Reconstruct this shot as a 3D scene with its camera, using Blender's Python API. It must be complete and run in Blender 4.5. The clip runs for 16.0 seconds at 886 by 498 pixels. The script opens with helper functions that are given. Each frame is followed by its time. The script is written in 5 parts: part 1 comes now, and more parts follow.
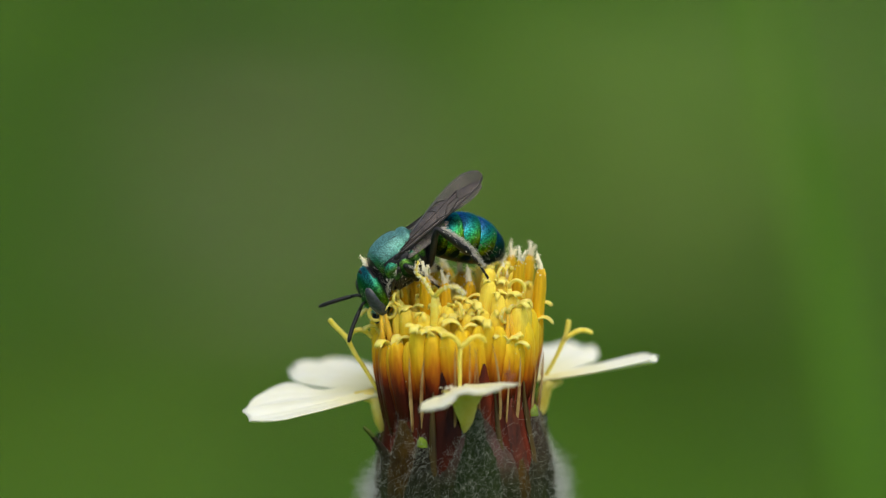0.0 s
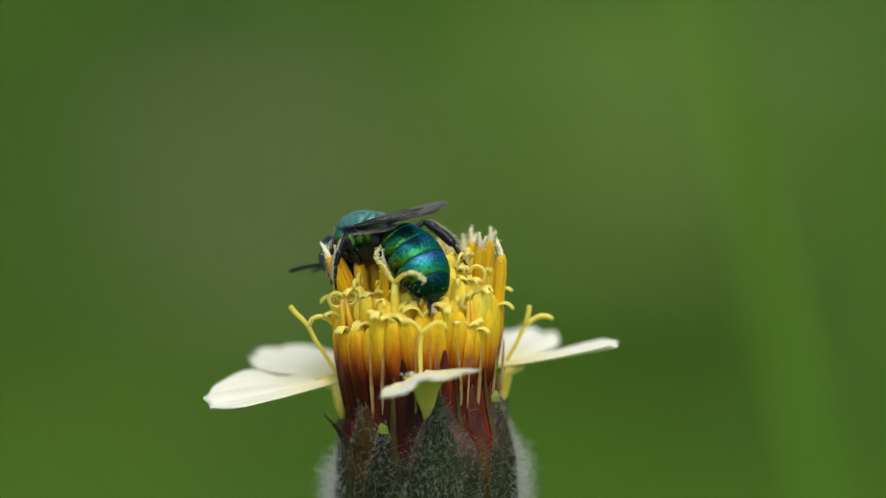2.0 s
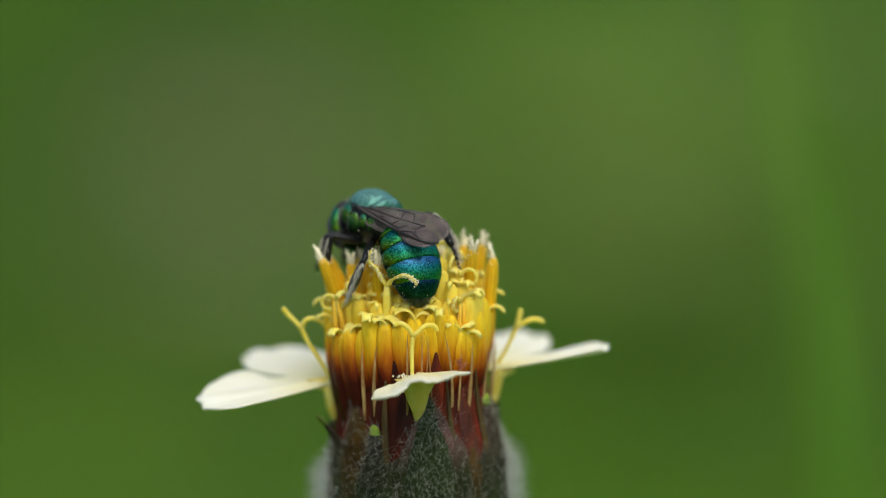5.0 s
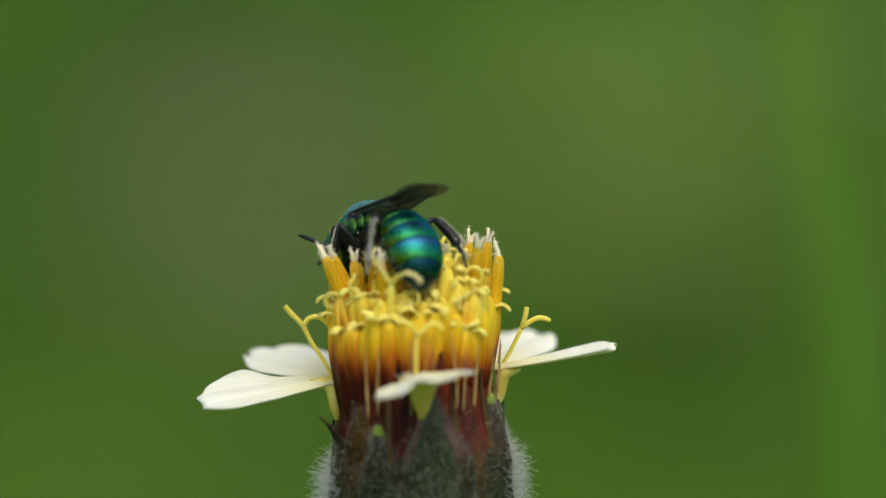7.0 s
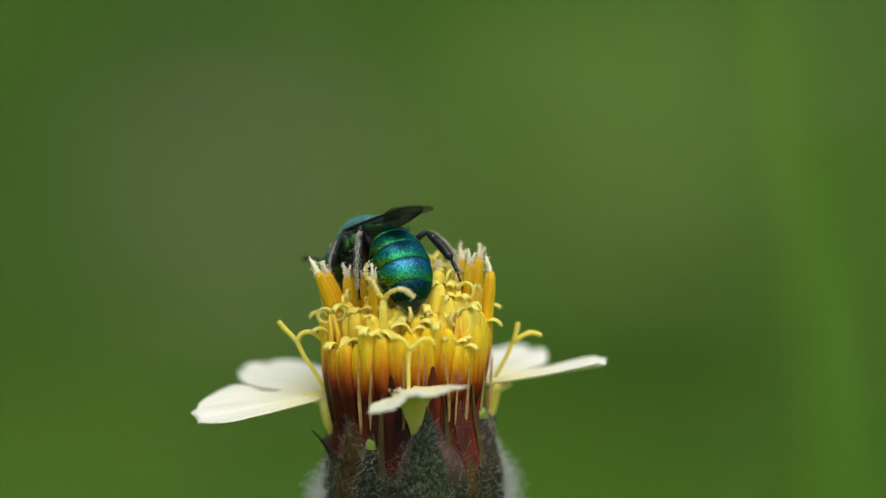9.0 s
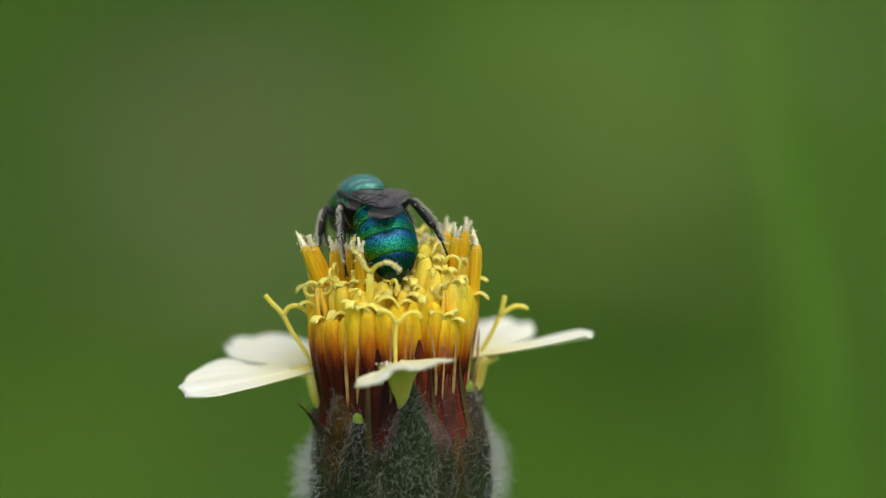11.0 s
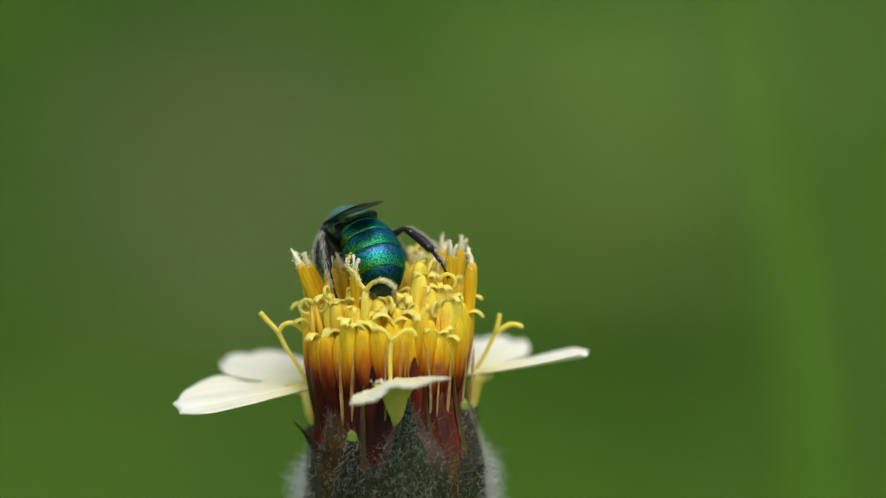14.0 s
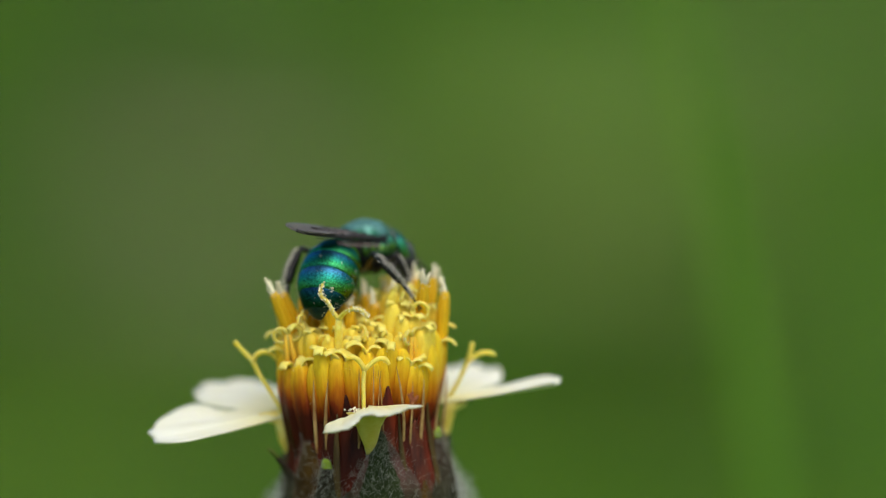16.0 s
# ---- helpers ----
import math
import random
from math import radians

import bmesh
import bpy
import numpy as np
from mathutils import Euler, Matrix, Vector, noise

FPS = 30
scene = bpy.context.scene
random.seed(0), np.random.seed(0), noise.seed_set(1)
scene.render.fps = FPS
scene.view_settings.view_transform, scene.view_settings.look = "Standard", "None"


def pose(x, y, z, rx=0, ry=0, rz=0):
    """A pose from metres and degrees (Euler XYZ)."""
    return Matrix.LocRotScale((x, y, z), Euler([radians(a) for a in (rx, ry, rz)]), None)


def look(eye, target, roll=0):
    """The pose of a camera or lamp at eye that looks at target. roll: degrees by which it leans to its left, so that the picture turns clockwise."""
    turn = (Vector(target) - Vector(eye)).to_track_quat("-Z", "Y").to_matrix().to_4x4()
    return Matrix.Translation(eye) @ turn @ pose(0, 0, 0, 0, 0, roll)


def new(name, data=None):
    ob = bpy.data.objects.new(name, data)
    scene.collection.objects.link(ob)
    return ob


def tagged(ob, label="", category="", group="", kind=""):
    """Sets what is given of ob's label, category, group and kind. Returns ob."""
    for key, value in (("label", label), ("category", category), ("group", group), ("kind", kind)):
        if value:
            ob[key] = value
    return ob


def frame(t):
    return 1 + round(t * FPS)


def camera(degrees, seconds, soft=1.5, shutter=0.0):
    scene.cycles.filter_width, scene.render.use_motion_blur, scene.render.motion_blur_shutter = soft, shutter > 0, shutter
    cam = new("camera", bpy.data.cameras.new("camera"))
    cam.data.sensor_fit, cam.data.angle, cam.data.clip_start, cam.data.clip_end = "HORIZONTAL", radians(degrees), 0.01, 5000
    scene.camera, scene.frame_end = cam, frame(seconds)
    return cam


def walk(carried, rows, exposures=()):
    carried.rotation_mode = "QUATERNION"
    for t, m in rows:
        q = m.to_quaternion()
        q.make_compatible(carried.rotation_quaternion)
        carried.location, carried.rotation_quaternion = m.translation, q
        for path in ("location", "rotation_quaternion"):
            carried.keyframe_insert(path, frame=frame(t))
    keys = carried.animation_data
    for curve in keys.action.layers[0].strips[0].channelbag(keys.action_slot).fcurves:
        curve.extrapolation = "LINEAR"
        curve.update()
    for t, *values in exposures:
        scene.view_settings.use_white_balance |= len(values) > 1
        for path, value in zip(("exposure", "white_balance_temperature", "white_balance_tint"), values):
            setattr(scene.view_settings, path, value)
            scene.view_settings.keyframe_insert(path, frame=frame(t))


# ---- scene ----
MM = 0.001
TOP = Vector((0, 0, 0.30))        # the middle of the flower head, at the height of its ray florets

cam = camera(8.0, 16.0, soft=1.15)
cam.data.dof.use_dof = True
cam.data.dof.focus_distance = 0.2538
cam.data.dof.aperture_fstop = 17
cam.data.dof.aperture_blades = 0

PATH = [
    (0.0, (-0.016, -250.273, 53.197), (-0.717, -4.643, 6.661), 0.000),
    (0.3, (-0.028, -250.281, 53.136), (-0.760, -4.678, 6.463), -0.020),
    (0.5, (0.127, -250.285, 53.105), (-0.277, -4.694, 6.362), -0.030),
    (0.6, (0.161, -250.297, 53.021), (-0.172, -4.742, 6.086), -0.050),
    (0.8, (0.137, -250.295, 53.034), (-0.257, -4.734, 6.131), -0.100),
    (1.0, (0.007, -250.287, 53.092), (-0.694, -4.704, 6.312), -0.246),
    (1.2, (0.213, -250.642, 53.318), (-0.043, -4.994, 6.874), -0.200),
    (1.5, (0.350, -251.200, 53.479), (0.392, -5.534, 7.131), -0.161),
    (2.0, (0.502, -250.297, 53.028), (0.864, -4.737, 6.119), -0.208),
    (2.5, (0.509, -249.379, 52.682), (0.907, -3.884, 5.437), -0.147),
    (3.0, (0.866, -250.012, 52.809), (2.017, -4.520, 5.559), -0.177),
    (3.5, (0.428, -250.322, 52.851), (0.663, -4.841, 5.534), -0.065),
    (4.0, (0.476, -250.317, 52.883), (0.794, -4.821, 5.645), -0.175),
    (4.5, (0.253, -250.320, 52.857), (0.122, -4.836, 5.554), -0.013),
    (4.8, (0.380, -251.241, 53.186), (0.537, -5.701, 6.175), 0.100),
    (5.0, (0.579, -251.858, 53.392), (1.171, -6.288, 6.541), 0.164),
    (5.2, (0.607, -250.769, 53.118), (1.196, -5.214, 6.189), -0.183),
    (7.3, (0.513, -248.100, 52.601), (1.003, -2.528, 5.757), 0.282),
    (7.5, (0.519, -248.093, 52.648), (1.025, -2.501, 5.912), 0.282),
    (8.0, (0.570, -248.566, 52.726), (1.176, -2.984, 5.942), 0.251),
    (8.2, (0.653, -249.339, 52.974), (1.439, -3.722, 6.371), 0.271),
    (10.3, (0.567, -250.659, 53.328), (1.118, -5.009, 6.898), 0.049),
    (10.5, (0.804, -250.452, 53.104), (1.844, -4.877, 6.286), -0.034),
    (11.0, (0.796, -250.486, 52.946), (1.836, -4.982, 5.758), 0.069),
    (11.5, (0.800, -250.497, 52.950), (1.831, -4.990, 5.774), -0.044),
    (12.0, (0.905, -250.481, 53.156), (2.200, -4.891, 6.422), 0.168),
    (12.5, (0.765, -250.497, 53.106), (1.781, -4.929, 6.250), 0.276),
    (13.0, (0.758, -250.534, 52.927), (1.725, -5.042, 5.673), 0.103),
    (13.5, (0.807, -250.505, 53.214), (1.892, -4.893, 6.596), 0.162),
    (14.0, (0.839, -250.522, 53.180), (2.022, -4.927, 6.470), 0.310),
    (14.5, (0.863, -250.672, 53.267), (2.057, -5.051, 6.694), 0.114),
    (15.0, (0.786, -251.357, 53.546), (1.844, -5.683, 7.255), 0.243),
    (15.5, (0.785, -252.282, 53.856), (1.833, -6.561, 7.811), 0.234),
    (16.0, (1.192, -252.053, 53.851), (3.092, -6.319, 7.903), 0.171),
]


def spot(p):
    """Millimetres from the middle of the flower head, as a place in the world."""
    return TOP + Vector(p) * MM


walk(cam, [(t, look(spot(eye), spot(target), roll)) for t, eye, target, roll in PATH])

# ---- light: a bright overcast day ----
world = bpy.data.worlds.new("world")
scene.world = world
world.use_nodes = True
wn = world.node_tree
sky = wn.nodes.new("ShaderNodeTexSky")
sky.sky_type, sky.sun_disc = "NISHITA", False
sky.sun_elevation, sky.sun_rotation = radians(62), radians(159)
sky.air_density, sky.dust_density = 1.0, 3.0
wn.links.new(sky.outputs[0], wn.nodes["Background"].inputs[0])
wn.nodes["Background"].inputs[1].default_value = 0.13
sun = new("sun", bpy.data.lights.new("sun", "SUN"))
sun.data.energy, sun.data.angle, sun.data.color = 1.5, radians(75), (1.0, 0.95, 0.86)
sun.matrix_world = look((0.32 * 3, -0.82 * 3, 1.88 * 3), (0, 0, 0))
scene.view_settings.exposure = 0.1
scene.view_settings.use_white_balance = True
scene.view_settings.white_balance_temperature, scene.view_settings.white_balance_tint = 6750, 6

# ---- materials ----
def material(name, rough=0.6, metal=0.0, spec=0.5, sub=0.0):
    m = bpy.data.materials.new(name)
    m.use_nodes = True
    b = m.node_tree.nodes["Principled BSDF"]
    b.inputs["Roughness"].default_value = rough
    b.inputs["Metallic"].default_value = metal
    b.inputs["Specular IOR Level"].default_value = spec
    if sub:
        b.inputs["Subsurface Weight"].default_value = sub
        b.inputs["Subsurface Radius"].default_value = (0.0005, 0.0004, 0.0002)
        b.inputs["Subsurface Scale"].default_value = 1.0
    return m


def node(m, kind, **inputs):
    n = m.node_tree.nodes.new(kind)
    for key, value in inputs.items():
        n.inputs[key.replace("_", " ")].default_value = value
    return n


def link(m, a, b):
    m.node_tree.links.new(a, b)


def bsdf(m):
    return m.node_tree.nodes["Principled BSDF"]


def grain(m, scale, detail=4.0, stretch=(1, 1, 1), space="Object"):
    """A noise with `scale` cells a metre."""
    tc = node(m, "ShaderNodeTexCoord")
    mp = node(m, "ShaderNodeMapping")
    mp.inputs["Scale"].default_value = stretch
    n = node(m, "ShaderNodeTexNoise", Scale=scale, Detail=detail)
    link(m, tc.outputs[space], mp.inputs["Vector"])
    link(m, mp.outputs[0], n.inputs["Vector"])
    return n


def ramp(m, source, stops):
    r = node(m, "ShaderNodeValToRGB")
    e = r.color_ramp.elements
    while len(e) < len(stops):
        e.new(0.5)
    for k, (p, c) in zip(e, stops):
        k.position, k.color = p, (*c, 1)
    link(m, source, r.inputs[0])
    return r


def blend(m, factor, a, b, mode="MIX"):
    x = node(m, "ShaderNodeMix")
    x.data_type, x.blend_type = "RGBA", mode
    for value, socket in ((factor, x.inputs[0]), (a, x.inputs[6]), (b, x.inputs[7])):
        if isinstance(value, bpy.types.NodeSocket):
            link(m, value, socket)
        else:
            socket.default_value = value if isinstance(value, float) else (*value, 1)
    return x.outputs[2]


def relief(m, height, strength=0.3, distance=0.00005):
    b = node(m, "ShaderNodeBump", Strength=strength, Distance=distance)
    link(m, height, b.inputs["Height"])
    link(m, b.outputs[0], bsdf(m).inputs["Normal"])


def paint(m, colour):
    if isinstance(colour, bpy.types.NodeSocket):
        link(m, colour, bsdf(m).inputs["Base Color"])
    else:
        bsdf(m).inputs["Base Color"].default_value = (*colour, 1)


def axis_value(m, axis, low, high):
    """0 to 1 along one axis of the object's own space, in metres."""
    tc = node(m, "ShaderNodeTexCoord")
    s = node(m, "ShaderNodeSeparateXYZ")
    link(m, tc.outputs["Object"], s.inputs[0])
    r = node(m, "ShaderNodeMapRange")
    r.inputs["From Min"].default_value, r.inputs["From Max"].default_value = low, high
    link(m, s.outputs["XYZ".index(axis)], r.inputs["Value"])
    return r.outputs[0]


def vary(m, colour, amount=0.12):
    """Lets each object's shade differ a little."""
    info = node(m, "ShaderNodeObjectInfo")
    hsv = node(m, "ShaderNodeHueSaturation")
    r = node(m, "ShaderNodeMapRange")
    r.inputs["To Min"].default_value, r.inputs["To Max"].default_value = 1 - amount, 1 + amount
    link(m, info.outputs["Random"], r.inputs["Value"])
    link(m, r.outputs[0], hsv.inputs["Value"])
    link(m, colour, hsv.inputs["Color"])
    return hsv.outputs[0]


def plain(name, a, b, scale, rough=0.6, spec=0.4, bump=0.2, metal=0.0, sub=0.0, stretch=(1, 1, 1), spread=0.12):
    """Two shades mingled by a noise, with fine relief."""
    m = material(name, rough, metal, spec, sub)
    n = grain(m, scale, 5, stretch)
    paint(m, vary(m, ramp(m, n.outputs[0], [(0.3, a), (0.7, b)]).outputs[0], spread))
    relief(m, n.outputs[0], bump)
    return m



def petal_material():
    """Cream, with fine veins, and yellow towards the middle of the head (the objects' own origin lies under it)."""
    m = material("ray_petal", 0.55, 0, 0.3, 0.15)
    n = grain(m, 1400, 5, (0.3, 1.5, 1))
    tc = node(m, "ShaderNodeTexCoord")
    flat = node(m, "ShaderNodeVectorMath")
    flat.operation = "MULTIPLY"
    flat.inputs[1].default_value = (1, 1, 0)
    far = node(m, "ShaderNodeVectorMath")
    far.operation = "LENGTH"
    link(m, tc.outputs["Object"], flat.inputs[0])
    link(m, flat.outputs[0], far.inputs[0])
    r = node(m, "ShaderNodeMapRange")
    r.inputs["From Min"].default_value, r.inputs["From Max"].default_value = 2.9 * MM, 6.2 * MM
    link(m, far.outputs["Value"], r.inputs["Value"])
    body = ramp(m, n.outputs[0], [(0.3, (0.80, 0.80, 0.60)), (0.7, (0.88, 0.88, 0.75))])
    paint(m, blend(m, r.outputs[0], (0.82, 0.76, 0.32), body.outputs[0]))
    relief(m, n.outputs[0], 0.4)
    return m


M_RAY = petal_material()
M_CLAW = plain("ray_claw", (0.80, 0.62, 0.10), (0.88, 0.76, 0.24), 2500, 0.5, 0.3, 0.2, sub=0.3)


def floret_material(name, stops):
    """A tube that goes from dark red at its foot to yellow; the height counts from the level of the ray petals (mm)."""
    m = material(name, 0.5, 0, 0.14, 0.4)
    bsdf(m).inputs["Subsurface Radius"].default_value = (0.0003, 0.0003, 0.0003)
    where = node(m, "ShaderNodeNewGeometry")
    parts = node(m, "ShaderNodeSeparateXYZ")
    link(m, where.outputs["Position"], parts.inputs[0])
    height = node(m, "ShaderNodeMapRange")
    height.inputs["From Min"].default_value, height.inputs["From Max"].default_value = TOP.z, TOP.z + 5.0 * MM
    link(m, parts.outputs[2], height.inputs["Value"])
    stain = node(m, "ShaderNodeMath")
    stain.operation = "MULTIPLY_ADD"
    link(m, grain(m, 1500, 4, (1.8, 1.8, 0.35)).outputs[0], stain.inputs[0])
    stain.inputs[1].default_value = 0.32
    link(m, height.outputs[0], stain.inputs[2])
    own = node(m, "ShaderNodeObjectInfo")
    each = node(m, "ShaderNodeMath")
    each.operation = "MULTIPLY_ADD"
    link(m, own.outputs["Random"], each.inputs[0])
    each.inputs[1].default_value = 0.14
    link(m, stain.outputs[0], each.inputs[2])
    r = ramp(m, each.outputs[0], stops)
    n = grain(m, 3000, 5, (3, 3, 0.25))
    shade = ramp(m, n.outputs[0], [(0.3, (0.84, 0.76, 0.66)), (0.55, (1, 1, 1))])
    paint(m, vary(m, blend(m, 1.0, r.outputs[0], shade.outputs[0], "MULTIPLY"), 0.10))
    relief(m, n.outputs[0], 0.3)
    return m


def downy(name, a, b, pile, top=None, low=-4.0, high=-2.6):
    """A leaf under a felt of the finest hairs, which thins out in patches. top: the two hues that it takes on towards its point, from the height low to high (mm)."""
    m = material(name, 0.8, 0, 0.1)
    spots = grain(m, 1100, 4).outputs[0]
    body = ramp(m, spots, [(0.3, a), (0.7, b)]).outputs[0]
    if top:
        where = node(m, "ShaderNodeNewGeometry")
        parts = node(m, "ShaderNodeSeparateXYZ")
        link(m, where.outputs["Position"], parts.inputs[0])
        height = node(m, "ShaderNodeMapRange")
        height.inputs["From Min"].default_value, height.inputs["From Max"].default_value = TOP.z + low * MM, TOP.z + high * MM
        link(m, parts.outputs[2], height.inputs["Value"])
        body = blend(m, height.outputs[0], body, ramp(m, spots, [(0.3, top[0]), (0.7, top[1])]).outputs[0])
    thread = ramp(m, grain(m, 14000, 3, (1, 1, 0.35)).outputs[0], [(0.52, (0, 0, 0)), (0.66, (1, 1, 1))])
    patch = ramp(m, grain(m, 900, 3).outputs[0], [(0.35, (0.15, 0.15, 0.15)), (0.65, (0.8, 0.8, 0.8))])
    felt = blend(m, 1.0, thread.outputs[0], patch.outputs[0], "MULTIPLY")
    paint(m, blend(m, felt, body, pile))
    relief(m, thread.outputs[0], 0.5)
    return m


M_FLORET = floret_material("floret_yellow", [(0.29, (0.065, 0.009, 0.005)), (0.38, (0.22, 0.034, 0.007)), (0.48, (0.54, 0.17, 0.009)), (0.58, (0.76, 0.39, 0.013)), (0.75, (0.87, 0.61, 0.030))])
M_YELLOW = floret_material("floret_lemon", [(0.36, (0.55, 0.20, 0.012)), (0.51, (0.84, 0.46, 0.016)), (0.68, (0.89, 0.62, 0.035)), (0.91, (0.93, 0.74, 0.10))])
M_TALL = floret_material("floret_orange", [(0.46, (0.50, 0.17, 0.010)), (0.66, (0.90, 0.47, 0.012)), (1.0, (0.93, 0.54, 0.02))])
M_SPENT = floret_material("floret_spent", [(0.42, (0.20, 0.05, 0.010)), (0.58, (0.45, 0.20, 0.018)), (0.74, (0.82, 0.52, 0.05))])
M_STYLE = plain("style_yellow", (0.86, 0.64, 0.07), (0.92, 0.76, 0.18), 6000, 0.5, 0.3, 0.4, sub=0.5)
M_POLLEN = plain("pollen", (0.88, 0.80, 0.52), (0.92, 0.89, 0.72), 9000, 0.8, 0.2, 0.6)
M_LOBE = plain("lobe_yellow", (0.92, 0.71, 0.09), (0.95, 0.80, 0.21), 5000, 0.5, 0.3, 0.3, sub=0.5)
M_WOOL = plain("brown_bract", (0.034, 0.026, 0.010), (0.11, 0.080, 0.030), 2200, 0.8, 0.08, 0.6)
M_GOLD = downy("golden_bract", (0.016, 0.022, 0.006), (0.055, 0.050, 0.012), (0.10, 0.10, 0.07), ((0.028, 0.015, 0.004), (0.105, 0.056, 0.010)), -4.6, -3.0)
M_PLUM = plain("plum_bract", (0.012, 0.006, 0.008), (0.06, 0.022, 0.022), 2200, 0.6, 0.2, 0.5)
M_RUST = plain("rust_bract", (0.035, 0.007, 0.004), (0.15, 0.030, 0.011), 1800, 0.45, 0.3, 0.5, stretch=(1.5, 1.5, 0.6))
M_OLIVE_BRACT = plain("olive_bract", (0.05, 0.030, 0.007), (0.13, 0.082, 0.018), 1600, 0.5, 0.3, 0.3, stretch=(1, 1, 0.3))
M_BROWN = plain("brown_bit", (0.22, 0.055, 0.02), (0.40, 0.13, 0.05), 4000, 0.6, 0.3, 0.4)
M_BRACT = downy("bract_green", (0.009, 0.019, 0.006), (0.036, 0.052, 0.016), (0.25, 0.26, 0.21))
M_BROWN_BRACT = downy("bract_brown_green", (0.010, 0.020, 0.006), (0.036, 0.050, 0.015), (0.12, 0.12, 0.09), ((0.018, 0.012, 0.010), (0.070, 0.045, 0.032)), -4.2, -1.6)
M_INNER = plain("inner_bract", (0.035, 0.006, 0.004), (0.18, 0.027, 0.010), 1100, 0.5, 0.16, 0.5, stretch=(1.6, 1.6, 0.35), spread=0.45)
M_PINK = downy("pinkish_bract", (0.012, 0.020, 0.006), (0.045, 0.045, 0.014), (0.12, 0.12, 0.09), ((0.035, 0.024, 0.016), (0.17, 0.085, 0.078)), -3.2, -1.8)
M_TIP = plain("bract_tip", (0.16, 0.27, 0.015), (0.30, 0.42, 0.03), 3000, 0.45, 0.35, 0.2)
M_OLIVE_TIP = plain("bract_olive_tip", (0.05, 0.075, 0.010), (0.10, 0.13, 0.02), 3000, 0.5, 0.3, 0.2)
M_HAIR = plain("hair", (0.34, 0.34, 0.30), (0.58, 0.58, 0.53), 3000, 0.5, 0.4, 0.1)
M_DOWN = plain("down", (0.14, 0.15, 0.11), (0.28, 0.29, 0.23), 3000, 0.6, 0.2, 0.1)
M_WHITE_HAIR = plain("white_hair", (0.66, 0.68, 0.66), (0.84, 0.86, 0.84), 3000, 0.5, 0.4, 0.1)
M_CHAFF = plain("chaff", (0.30, 0.15, 0.05), (0.55, 0.38, 0.16), 2500, 0.5, 0.3, 0.2)
M_STALK = plain("stalk", (0.06, 0.10, 0.025), (0.10, 0.13, 0.04), 1500, 0.6, 0.3, 0.3)

# ---- shaping (all lengths in millimetres, made metres at the end) ----
def finish(bm, name, mats):
    bmesh.ops.recalc_face_normals(bm, faces=bm.faces)
    me = bpy.data.meshes.new(name)
    bmesh.ops.scale(bm, vec=(MM, MM, MM), verts=bm.verts)
    for f in bm.faces:
        f.smooth = True
    bm.to_mesh(me)
    bm.free()
    for m in mats if isinstance(mats, (list, tuple)) else [mats]:
        me.materials.append(m)
    return me


def part(name, bm, mats, parent, label="", kind="", at=None):
    """Links a bmesh, or a mesh made before, as one mesh under a thing or a part."""
    me = finish(bm, name, mats) if isinstance(bm, bmesh.types.BMesh) else bm
    ob = new(name, me)
    ob.parent = parent
    if at is not None:
        ob.matrix_basis = at
    return tagged(ob, label, kind=kind)


def thing(name, m, label, category, group="", kind=""):
    ob = new(name)
    ob.empty_display_size = 0.002
    ob.matrix_basis = m
    return tagged(ob, label, category, group, kind)


def loft(bm, rings, cap=True, mat=0):
    """Skins a list of rings of points; all have the same count."""
    rows = [[bm.verts.new(p) for p in ring] for ring in rings]
    n = len(rows[0])
    for a, b in zip(rows, rows[1:]):
        for i in range(n):
            bm.faces.new((a[i], a[(i + 1) % n], b[(i + 1) % n], b[i])).material_index = mat
    if cap:
        for row in (rows[0], rows[-1]):
            bm.faces.new(row).material_index = mat
    return rows


def smoothed(points, radii, cuts=4):
    """A rounded line through the points, with the radii between."""
    p = [Vector(q) for q in points]
    r = list(radii) if isinstance(radii, (list, tuple)) else [radii] * len(p)
    line, wide = [], []
    for i in range(len(p) - 1):
        a, b, c, d = p[max(i - 1, 0)], p[i], p[i + 1], p[min(i + 2, len(p) - 1)]
        for k in range(cuts):
            u = k / cuts
            line.append(0.5 * (2 * b + (c - a) * u + (2 * a - 5 * b + 4 * c - d) * u * u + (3 * b - a - 3 * c + d) * u * u * u))
            wide.append(r[i] + (r[i + 1] - r[i]) * u)
    return line + [p[-1]], wide + [r[-1]]


def tube(bm, points, radii, n=6, mat=0, flat=1.0, fine=False):
    """A round rod along a line of points."""
    if fine:
        points, radii = smoothed(points, radii)
    pts = [Vector(p) for p in points]
    rings, side = [], None
    for i, p in enumerate(pts):
        way = (pts[min(i + 1, len(pts) - 1)] - pts[max(i - 1, 0)]).normalized()
        if side is None:
            side = way.orthogonal().normalized()
        side = (side - way * side.dot(way)).normalized()
        up = way.cross(side)
        r = radii[i] if isinstance(radii, (list, tuple)) else radii
        rings.append([p + side * (r * math.cos(a)) + up * (r * flat * math.sin(a)) for a in (2 * math.pi * k / n for k in range(n))])
    loft(bm, rings, mat=mat)


